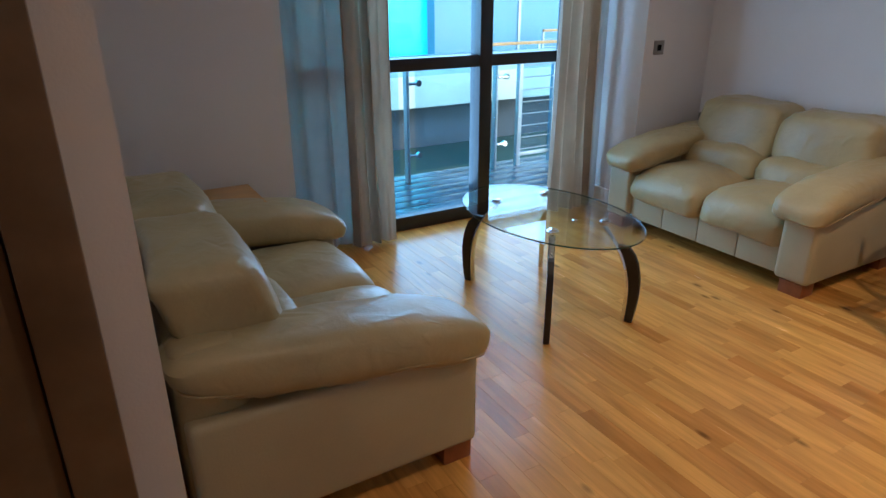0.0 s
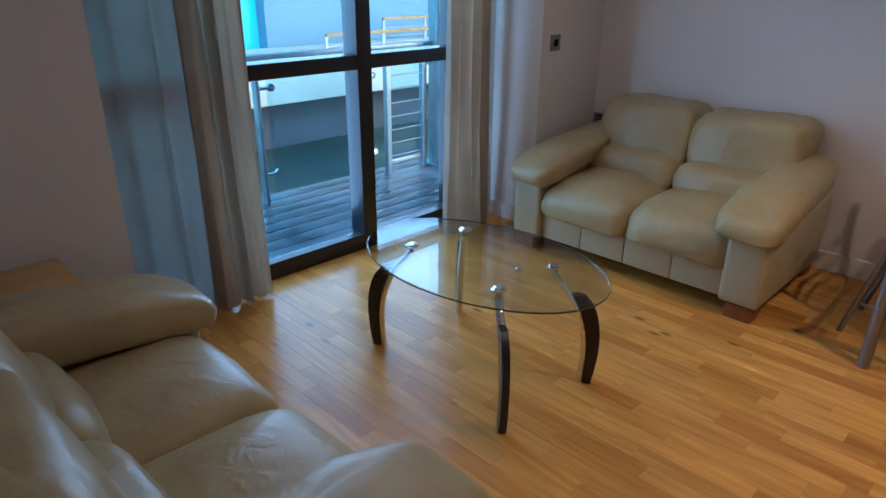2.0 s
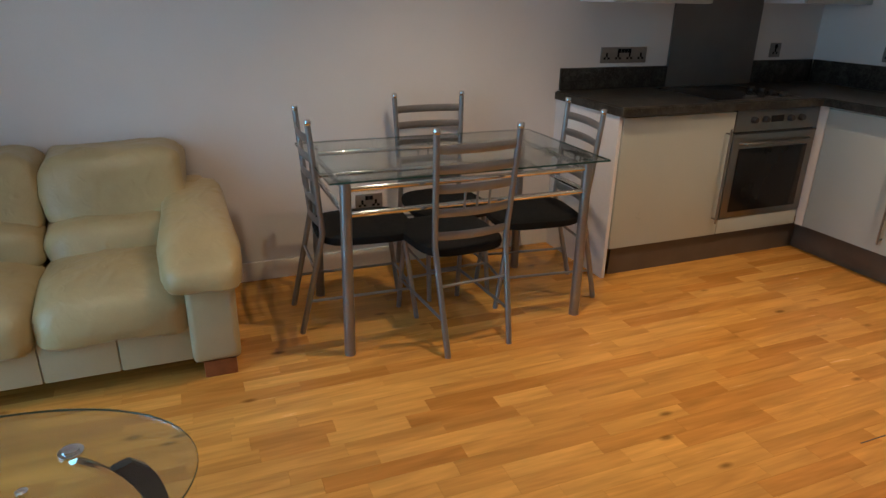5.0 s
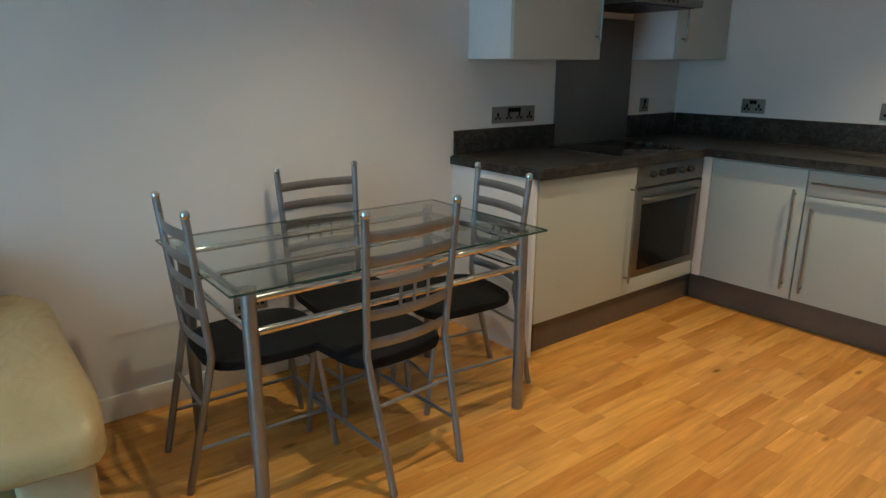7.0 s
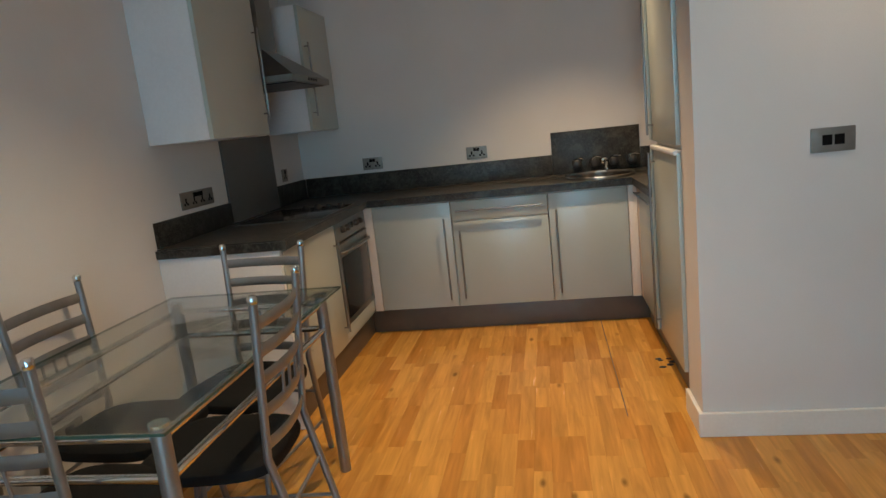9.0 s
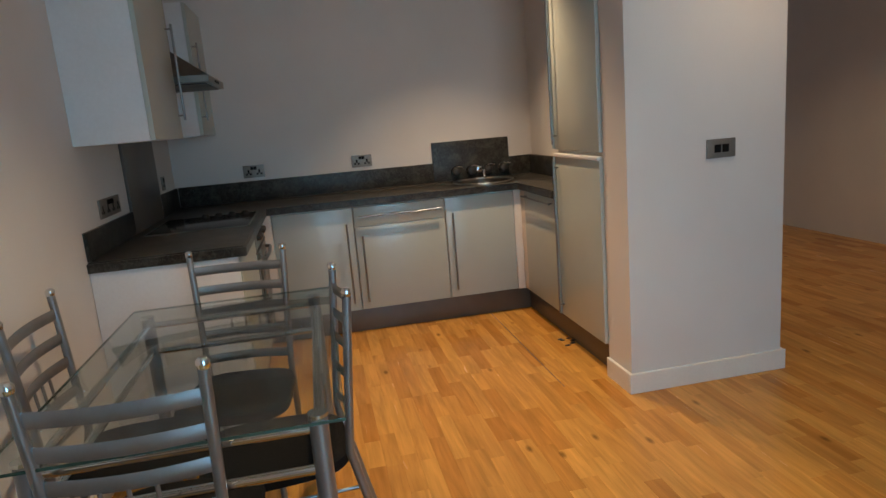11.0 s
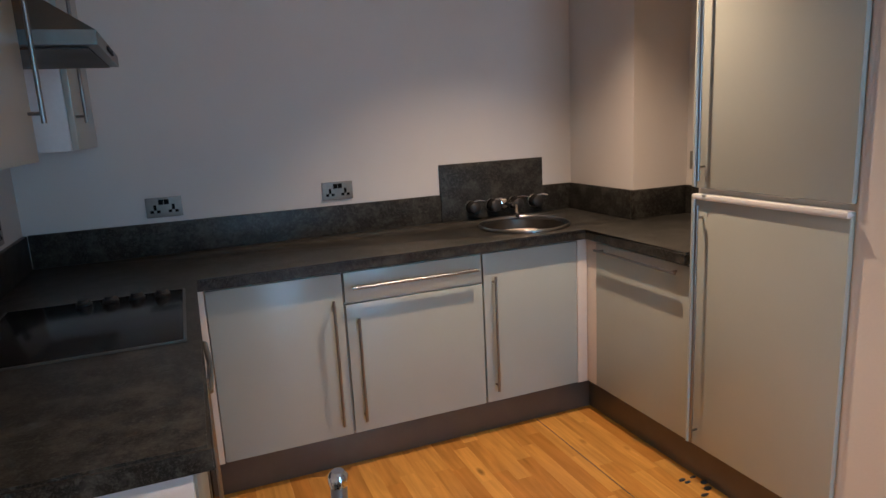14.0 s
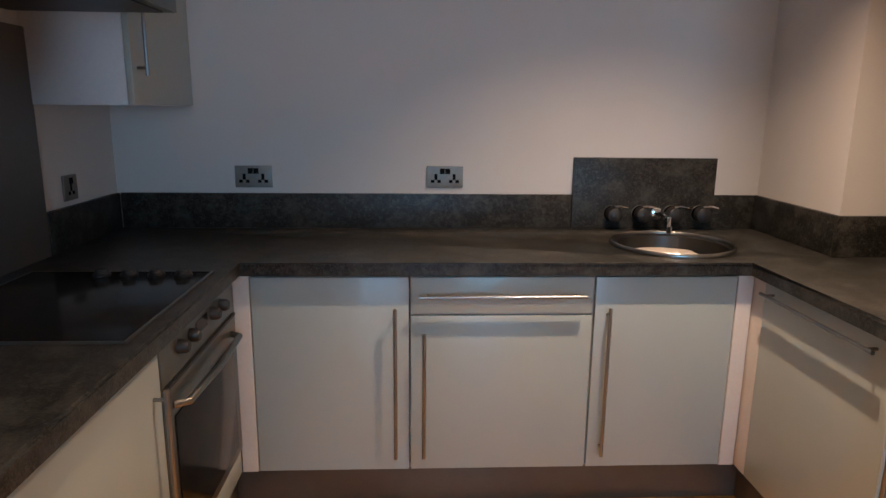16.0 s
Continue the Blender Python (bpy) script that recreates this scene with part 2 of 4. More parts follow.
M_HOLE = mat("black_socket_hole", (0.008, 0.008, 0.009), 0.95, spec=0.1)
M_VENT = mat("grey_vent", (0.24, 0.23, 0.22), 0.5, 0.3)
M_LAMP = mat("lamp_glass", (0.9, 0.85, 0.75), 0.3)
M_LAMP.node_tree.nodes["Principled BSDF"].inputs["Emission Color"].default_value = (1, 0.8, 0.55, 1)
M_LAMP.node_tree.nodes["Principled BSDF"].inputs["Emission Strength"].default_value = 12


# ---- mesh helpers ----
def solid(bm, x0, x1, y0, y1, z0, z1, bevel=0.0, seg=2):
    v = [bm.verts.new((x, y, z)) for z in (z0, z1) for y in (y0, y1) for x in (x0, x1)]
    fs = [bm.faces.new([v[i] for i in q]) for q in ((0, 2, 3, 1), (4, 5, 7, 6), (0, 1, 5, 4), (2, 6, 7, 3), (0, 4, 6, 2), (1, 3, 7, 5))]
    if bevel:
        edges = {e for f in fs for e in f.edges}
        bmesh.ops.bevel(bm, geom=list(edges), offset=bevel, segments=seg, affect="EDGES", profile=0.6)


def box(x0, x1, y0, y1, z0, z1, bevel=0.0, seg=2):
    bm = bmesh.new()
    solid(bm, min(x0, x1), max(x0, x1), min(y0, y1), max(y0, y1), min(z0, z1), max(z0, z1), bevel, seg)
    return bm


def tube(bm, pts, r, seg=10, flat=1.0, side=None):
    """A swept round (or flattened) bar through pts, capped; r may be a list."""
    pts = [Vector(p) for p in pts]
    rs = r if isinstance(r, (list, tuple)) else [r] * len(pts)
    rings = []
    ref = Vector(side) if side else None
    for i, p in enumerate(pts):
        d = (pts[min(i + 1, len(pts) - 1)] - pts[max(i - 1, 0)]).normalized()
        u = ref or (Vector((0, 0, 1)) if abs(d.z) < 0.9 else Vector((1, 0, 0)))
        u = (u - d * u.dot(d)).normalized()
        w = d.cross(u)
        rings.append([bm.verts.new(p + rs[i] * (math.cos(a) * u + flat * math.sin(a) * w)) for a in (2 * math.pi * k / seg for k in range(seg))])
    for a, b in zip(rings, rings[1:]):
        for k in range(seg):
            bm.faces.new((a[k], a[(k + 1) % seg], b[(k + 1) % seg], b[k]))
    bm.faces.new(rings[0][::-1])
    bm.faces.new(rings[-1])


def bar(pts, r, seg=10, flat=1.0, side=None):
    bm = bmesh.new()
    tube(bm, pts, r, seg, flat, side)
    return bm


def pad(cx, cy, cz, sx, sy, sz, e1=0.45, e2=0.4, nu=36, nv=18, wrinkle=0.006, seed=0, shape=None):
    """A stuffed cushion: a superellipsoid with soft creases."""
    bm = bmesh.new()

    def po(c, e):
        return math.copysign(abs(c) ** e, c)

    rows = []
    for j in range(nv + 1):
        b = -math.pi / 2 + math.pi * j / nv
        row = []
        for i in range(nu if 0 < j < nv else 1):
            a = 2 * math.pi * i / nu
            p = Vector((sx * po(math.cos(b), e1) * po(math.cos(a), e2), sy * po(math.cos(b), e1) * po(math.sin(a), e2), sz * po(math.sin(b), e1)))
            q = Vector((p.x * 7 + seed, p.y * 7, p.z * 11))
            k = noise.noise(q) + 0.6 * abs(noise.noise(q * 2.3 + Vector((5, 1, 2))))
            p += p.normalized() * wrinkle * k * 2
            if shape:
                p = shape(p)
            row.append(bm.verts.new(p + Vector((cx, cy, cz))))
        rows.append(row)
    for j in range(nv):
        a, b = rows[j], rows[j + 1]
        for i in range(nu):
            k = (i + 1) % nu
            if j == 0:
                bm.faces.new((a[0], b[k], b[i]))
            elif j == nv - 1:
                bm.faces.new((a[i], a[k], b[0]))
            else:
                bm.faces.new((a[i], a[k], b[k], b[i]))
    return bm


def lathe(profile, seg=24, centre=(0, 0, 0)):
    bm = bmesh.new()
    rings = [[bm.verts.new((centre[0] + r * math.cos(2 * math.pi * k / seg), centre[1] + r * math.sin(2 * math.pi * k / seg), centre[2] + z)) for k in range(seg)] for r, z in profile]
    for a, b in zip(rings, rings[1:]):
        for k in range(seg):
            bm.faces.new((a[k], a[(k + 1) % seg], b[(k + 1) % seg], b[k]))
    bm.faces.new(rings[0][::-1])
    bm.faces.new(rings[-1])
    return bm


def part(name, bm, material, parent=None, label="", smooth=True):
    me = bpy.data.meshes.new(name)
    bmesh.ops.recalc_face_normals(bm, faces=bm.faces)
    bm.to_mesh(me)
    bm.free()
    me.materials.append(material)
    if smooth:
        me.shade_smooth()
        me.set_sharp_from_angle(angle=radians(40))
    ob = new(name, me)
    ob.parent = parent
    if label:
        tagged(ob, label)
    return ob


def thing(name, m, label, category, group="", kind=""):
    ob = new(name)
    ob.empty_display_size = 0.1
    ob.matrix_basis = m
    return tagged(ob, label, category, group, kind)


def setting(name, bm, material, label, category, smooth=False):
    return tagged(part(name, bm, material, None, "", smooth), label, category, "", "structure")


def merged(*boxes):
    bm = bmesh.new()
    for b in boxes:
        solid(bm, *b)
    return bm


# ---- structure ----
EAST, SOUTH, NORTH, CEIL = 4.195, -1.588, 3.62, 2.45
REC_L, REC_R, DOOR_Y = 1.33, 3.60, 4.06
setting("floor_base", merged((-1.6, EAST + 0.2, -2.9, 1.86, -0.15, -0.012), (0.375, EAST + 0.2, 1.86, DOOR_Y + 0.08, -0.15, -0.012)), M_GAP, "dark bed under the oak strip floor", "floor")
setting("ceiling", merged((-1.6, EAST + 0.2, -2.9, 1.86, CEIL, CEIL + 0.15), (0.375, EAST + 0.2, 1.86, NORTH + 0.6, CEIL, CEIL + 0.15)), M_CEIL, "plain white ceiling with recessed lamps", "ceiling")
setting("wall_east", box(EAST, EAST + 0.2, SOUTH - 0.2, NORTH + 0.6, -0.012, CEIL), M_WALL, "off-white painted plaster wall behind sofa and table", "wall")
setting("wall_south", box(1.0, EAST, SOUTH - 0.2, SOUTH, -0.012, CEIL), M_WALL, "off-white painted kitchen wall above grey upstand", "wall")
setting("wall_north", merged((REC_R, EAST, NORTH, NORTH + 0.6, -0.012, CEIL), (0.375, REC_L, NORTH, NORTH + 0.6, -0.012, CEIL)), M_WALL, "off-white wall with a deep window recess", "wall")
setting("wall_window_head", box(REC_L, REC_R, DOOR_Y - 0.05, NORTH + 0.6, 2.3, CEIL), M_WALL, "plaster head above the glazed doors", "wall")
setting("wall_west", box(0.375, 0.50, 1.75, NORTH, -0.012, CEIL), M_WALL, "off-white partition wall behind the sofa", "wall")
setting("wall_pier", box(1.085, 1.885, 0.245, 0.482, -0.012, CEIL), M_WALL, "off-white pier closing the fridge housing", "wall")
setting("wall_kitchen_west", box(1.085, 1.28, SOUTH, 0.245, -0.012, CEIL), M_WALL, "off-white wall behind the fridge", "wall")
setting("wall_column", box(1.28, 1.60, SOUTH, -1.06, -0.012, CEIL), M_WALL, "boxed-in column in the kitchen corner", "wall")
setting("wall_hall_south", box(-1.6, 1.0, -2.9, -2.75, -0.012, CEIL), M_WALL, "hall end wall", "wall")
setting("wall_hall_west", box(-1.6, -1.45, -2.75, 1.75, -0.012, CEIL), M_WALL, "hall side wall", "wall")
setting("wall_hall_north", box(-1.6, 0.375, 1.75, 1.86, -0.012, CEIL), M_WALL, "hall wall beside the living room", "wall")
setting("wall_hall_east", box(0.9, 1.0, -2.75, SOUTH, -0.012, CEIL), M_WALL, "hall wall beside the kitchen", "wall")


def skirting(name, x0, x1, y0, y1):
    setting(name, box(x0, x1, y0, y1, 0.0, 0.10, 0.004), M_TRIM, "white painted skirting board", "skirting board")


skirting("baseboard_east", EAST - 0.018, EAST - 0.001, 0.31, NORTH - 0.001)
skirting("baseboard_north_right", REC_R, EAST - 0.02, NORTH - 0.018, NORTH - 0.001)
skirting("baseboard_north_left", 0.51, REC_L, NORTH - 0.018, NORTH - 0.001)
skirting("baseboard_pier", 1.067, 1.903, 0.484, 0.50)
skirting("baseboard_pier_side", 1.887, 1.903, 0.25, 0.483)
skirting("baseboard_pier_hall", 1.067, 1.083, SOUTH, 0.483)
skirting("baseboard_recess_right", REC_R - 0.018, REC_R - 0.001, NORTH, DOOR_Y - 0.05)
skirting("baseboard_hall", -1.44, 0.9, -2.749, -2.733)


def hall_door(name, m, label):
    t = thing(name, m, label, "door", "", "structure")
    part("door_leaf", box(-0.40, 0.40, 0, 0.04, 0.005, 2.03, 0.004), M_DOORWOOD, t)
    for x in (-0.45, 0.45):
        part("casing", box(x - 0.045, x + 0.045, -0.015, 0.06, 0, 2.08, 0.004), M_DOORWOOD, t)
    part("head_casing", box(-0.495, 0.495, -0.015, 0.06, 2.083, 2.17, 0.004), M_DOORWOOD, t)
    part("door_handle", bar([(-0.33, 0.05, 1.02), (-0.33, 0.09, 1.02), (-0.21, 0.09, 1.02)], 0.009), M_STEEL, t, "steel lever handle")


hall_door("door_1", pose(-0.55, -2.748, 0), "closed dark brown wooden door at the hall end")
hall_door("door_2", pose(-0.073, 1.748, 0, 0, 0, 180), "closed dark brown wooden door beside the partition")


# ---- glazed doors in the recess ----
def glazed_doors():
    t = thing("window_1", pose(0, DOOR_Y, 0), "tall black-framed glazed balcony doors", "glazed door", "", "structure")
    lo, hi = 0.0, 2.3
    part("sill", box(REC_L, REC_R, -0.03, 0.07, -0.01, 0.085, 0.004), M_FRAME, t)
    part("head", box(REC_L, REC_R, -0.03, 0.07, hi - 0.07, hi, 0.004), M_FRAME, t)
    xs = (REC_L + 0.03, 2.0, 2.70, 3.36, REC_R - 0.03)
    for k, x in enumerate(xs):
        w = 0.045 if k == 2 else 0.03
        part("post", box(x - w, x + w, -0.035, 0.075, 0.086, hi - 0.071, 0.004), M_FRAME, t)
    for a, b in zip(xs, xs[1:]):
        part("transom", box(a + 0.046, b - 0.046, -0.03, 0.07, 0.955, 1.025, 0.004), M_FRAME, t)
        for z0, z1 in ((0.086, 0.955), (1.025, hi - 0.071)):
            p = part("pane", box(a + 0.03, b - 0.03, 0.018, 0.026, z0, z1), M_PANE, t, smooth=False)
            p.visible_shadow = False


glazed_doors()


def curtain(x0, x1, y, folds, depth, label, seed, cloth_kind):
    bm = bmesh.new()
    n, rows = folds * 12, 14
    grid = []
    for j in range(rows + 1):
        z = 0.015 + (CEIL - 0.17) * j / rows
        row = []
        for i in range(n + 1):
            u = i / n
            ph = 2 * math.pi * folds * u + 4.0 * noise.noise(Vector((u * 3.5, seed, z * 0.35)))
            gather = 1 - 0.10 * math.sin(math.pi * j / rows)
            x = (x0 + x1) / 2 + (x1 - x0) * (u - 0.5) * gather
            dy = depth * math.sin(ph) * (0.8 + 0.8 * noise.noise(Vector((u * 7, z * 0.7, seed))))
            row.append(bm.verts.new((x, y + dy, z)))
        grid.append(row)
    for a, b in zip(grid, grid[1:]):
        for i in range(n):
            bm.faces.new((a[i], a[i + 1], b[i + 1], b[i]))
    bmesh.ops.solidify(bm, geom=bm.faces[:], thickness=0.003)
    return tagged(part("curtain", bm, cloth_kind), label, "curtain", "curtains at the balcony doors")


curtain(1.72, 2.0, 3.90, 3, 0.042, "beige fabric curtain gathered in deep folds", 1, M_CURTAIN)
curtain(1.34, 1.82, 3.955, 3, 0.02, "thin pale curtain letting daylight through", 6, M_VOILE)
curtain(3.09, 3.44, 3.83, 4, 0.045, "beige fabric curtain gathered beside the doors", 3, M_CURTAIN)
curtain(3.36, 3.585, 3.94, 2, 0.02, "thin pale curtain beside the recess wall", 9, M_VOILE)
rail = thing("curtain_rail", pose(0, 3.88, 2.30), "slim white curtain rail above the doors", "curtain rail")
part("rail", bar([(REC_L + 0.01, 0, 0.04), (REC_R - 0.01, 0, 0.04)], 0.012), M_TRIM, rail)


# ---- sofas ----
def pad_ring(cx, cy, cz, sx, sy, sz, e1, e2, b, shape, r=0.0035, nu=60):
    """A raised seam running round a cushion at the latitude b."""

    def po(c, e):
        return math.copysign(abs(c) ** e, c)

    bm = bmesh.new()
    pts = []
    for i in range(nu + 1):
        a = 2 * math.pi * i / nu
        p = Vector((sx * po(math.cos(b), e1) * po(math.cos(a), e2), sy * po(math.cos(b), e1) * po(math.sin(a), e2), sz * po(math.sin(b), e1)))
        pts.append(shape(p * 1.012) + Vector((cx, cy, cz)))
    tube(bm, pts, r, 6)
    return bm


def sofa(m, label, back):
    """Two-seat sofa: back at x = 0, front at x = 0.87, centred on y; back: how far its plump back cushions stand from the frame."""
    t = thing("sofa", m, label, "sofa", "pair of leather sofas")
    W = 0.68
    part("base", box(0.03, 0.80, -W + 0.16, W - 0.16, 0.07, 0.26, 0.02), M_LEATHER2, t, "pale leather front panel")
    part("back_frame", box(0.02, 0.20, -W + 0.05, W - 0.05, 0.07, 0.60, 0.05, 3), M_LEATHER, t)
    for k in range(4):
        y = -0.50 + 0.25 * k
        part("front_panel", box(0.80, 0.812, y + 0.002, y + 0.248, 0.075, 0.25, 0.006), M_LEATHER2, t)
    for s in (-1, 1):
        part("arm_panel", box(0.03, 0.85, s * (W - 0.185), s * (W - 0.01), 0.07, 0.42, 0.025, 3), M_LEATHER2, t, "pale leather side panel")

        def droop(p):
            u = (p.x + 0.43) / 0.86
            return Vector((p.x, p.y * (0.80 + 0.26 * u), p.z * (0.90 + 0.10 * u) + 0.075 - 0.10 * u - 0.02 * max(0, u - 0.75) * 4))

        part("arm_pad", pad(0.455, s * (W - 0.115), 0.465, 0.445, 0.145, 0.088, 0.72, 0.42, 44, 18, 0.011, 3 + s, droop), M_LEATHER, t, "padded leather arm")
        part("arm_seam", pad_ring(0.455, s * (W - 0.115), 0.465, 0.445, 0.145, 0.088, 0.72, 0.42, -0.35, droop), M_LEATHER, t)
        y = s * 0.255

        def crown(p):
            return Vector((p.x, p.y, p.z + 0.02 * math.cos(p.y * 5) - 0.05 * max(0, p.x / 0.33) ** 4))

        part("seat_cushion", pad(0.535, y, 0.297, 0.33, 0.262, 0.105, 0.62, 0.28, 40, 18, 0.009, 11 * s, crown), M_LEATHER, t)

        def lean(p):
            return Vector((p.x - 0.34 * (p.z) - 0.03 * (p.y / 0.27) ** 2, p.y, p.z))

        part("lumbar_cushion", pad(0.325, s * 0.252, 0.437, 0.12, 0.255, 0.095, 0.6, 0.32, 36, 16, 0.011, 20 + s, lean), M_LEATHER, t)
        part("back_cushion", pad(back, s * 0.272, 0.608, 0.135, 0.274, 0.155, 0.40, 0.24, 44, 22, 0.012, 31 + s, lean), M_LEATHER, t)
        for x in (0.10, 0.79):
            part("foot", box(x - 0.05, x + 0.05, s * (W - 0.15), s * (W - 0.03), 0, 0.069, 0.006), M_FOOT, t, "red-brown wooden foot")
    return t


sofa(pose(0.512, 2.715, 0), "two-seat cream leather sofa against the partition wall", 0.205)
sofa(pose(4.158, 2.855, 0, 0, 0, 180), "two-seat cream leather sofa against the long wall", 0.165)

# small side table behind the far arm
side = thing("side_table", pose(0.90, 3.43, 0), "small light oak side table in the corner", "side table")
part("tabletop", box(-0.2, 0.2, -0.16, 0.16, 0.53, 0.56, 0.004), M_WOODTABLE, side)
for x in (-0.17, 0.17):
    for y in (-0.13, 0.13):
        part("leg", box(x - 0.02, x + 0.02, y - 0.02, y + 0.02, 0, 0.529, 0.003), M_WOODTABLE, side)


# ---- coffee table ----
def blade(path, d, inset, widths, half):
    """A flat board standing along a curved leg, on its outer side d."""
    bm = bmesh.new()
    across = Vector((-d.y, d.x, 0)) * half
    out = Vector((d.x, d.y, 0))
    rings = []
    for p, w in zip(path, widths):
        a, b = Vector(p) + out * inset, Vector(p) + out * (inset + w)
        rings.append([bm.verts.new(v) for v in (a - across, b - across, b + across, a + across)])
    for p, q in zip(rings, rings[1:]):
        for k in range(4):
            bm.faces.new((p[k], p[(k + 1) % 4], q[(k + 1) % 4], q[k]))
    bm.faces.new(rings[0][::-1]), bm.faces.new(rings[-1])
    long_edges = [e for e in bm.edges if abs(e.verts[0].co.z - e.verts[1].co.z) > 0.005]
    bmesh.ops.bevel(bm, geom=long_edges, offset=0.003, segments=2, affect="EDGES")
    return bm


def coffee_table():
    t = thing("coffee_table", pose(2.258, 2.838, 0, 0, 0, 3), "oval glass coffee table on curved black and chrome legs", "coffee table")
    bm = bmesh.new()
    a, b, n = 0.325, 0.495, 72
    rings = []
    for k, z in ((0.994, 0.432), (1.0, 0.435), (1.0, 0.443), (0.994, 0.446)):
        rings.append([bm.verts.new((a * k * math.cos(2 * math.pi * i / n), b * k * math.sin(2 * math.pi * i / n), z)) for i in range(n)])
    for p, q in zip(rings, rings[1:]):
        for i in range(n):
            bm.faces.new((p[i], p[(i + 1) % n], q[(i + 1) % n], q[i]))
    bm.faces.new(rings[0][::-1]), bm.faces.new(rings[-1])
    top = part("glass_top", bm, M_GLASS, t, "clear oval glass top")
    bm = bmesh.new()
    rings = [[bm.verts.new((a * k * math.cos(2 * math.pi * i / n), b * k * math.sin(2 * math.pi * i / n), z)) for i in range(n)] for k, z in ((1.0005, 0.436), (1.003, 0.439), (1.0005, 0.442))]
    for p, q in zip(rings, rings[1:]):
        for i in range(n):
            bm.faces.new((p[i], p[(i + 1) % n], q[(i + 1) % n], q[i]))
    part("glass_edge", bm, M_EDGE, t, "green polished edge")
    for sx in (-1, 1):
        for sy in (-1, 1):
            cap, foot = Vector((sx * 0.135, sy * 0.232)), Vector((sx * 0.205, sy * 0.335))
            c9, s9 = math.cos(radians(-8)), math.sin(radians(-8))
            cap, foot = [Vector((c9 * q.x - s9 * q.y, s9 * q.x + c9 * q.y)) for q in (cap, foot)]
            pts = []
            for i in range(13):
                u = i / 12
                bow = 0.010 * math.sin(math.pi * u)
                q = cap.lerp(foot, 1 - (1 - u) ** 3.2)
                d = (foot - cap).normalized()
                q = q + d * bow
                pts.append((q.x, q.y, 0.428 - 0.427 * u))
            d3 = (d.x, d.y, 0)
            part("leg", bar(pts, 0.011, 8, 1.3, d3), M_CHROME, t, "curved chrome leg")
            part("leg_cover", blade(pts[2:13], d, 0.011, (0.046, 0.056, 0.055, 0.052, 0.049, 0.046, 0.043, 0.040, 0.037, 0.034, 0.031), 0.013), M_BLACK, t, "black wooden facing on the leg")
            part("cap", lathe([(0.026, 0.4465), (0.026, 0.451), (0.018, 0.4525), (0.018, 0.458), (0.012, 0.46)], 20, (cap.x, cap.y, 0)), M_CHROME, t, "round chrome fixing")
    part("centre_stud", lathe([(0.012, 0.4465), (0.012, 0.455), (0.007, 0.457)], 16, (0.0, -0.17, 0)), M_CHROME, t)


coffee_table()


# ---- dining set ----
def dining_table():
    t = thing("dining_table", pose(3.605, 1.23, 0), "rectangular glass dining table with a silver tube frame", "dining table")
    part("glass_top", box(-0.36, 0.36, -0.60, 0.60, 0.737, 0.746, 0.002), M_GLASS, t, "clear glass top with a green edge")
    bm = bmesh.new()
    for q in ((-0.3615, -0.3603, -0.60, 0.60), (0.3603, 0.3615, -0.60, 0.60), (-0.36, 0.36, -0.6015, -0.6003), (-0.36, 0.36, 0.6003, 0.6015)):
        solid(bm, *q, 0.738, 0.745)
    part("glass_edge", bm, M_EDGE, t, smooth=False)
    for sx in (-1, 1):
        for sy in (-1, 1):
            part("leg", bar([(sx * 0.30, sy * 0.535, 0.0), (sx * 0.30, sy * 0.53, 0.728)], 0.022, 14), M_TUBE, t)
            part("leg_cap", lathe([(0.024, 0.7285), (0.024, 0.7365)], 14, (sx * 0.30, sy * 0.53, 0)), M_CHROME, t)
    for z in (0.70, 0.60):
        for s in (-1, 1):
            part("side_rail", bar([(s * 0.30, -0.51, z), (s * 0.30, 0.51, z)], 0.012), M_CHROME, t)
            part("end_rail", bar([(-0.28, s * 0.53, z), (0.28, s * 0.53, z)], 0.012), M_CHROME, t)


dining_table()


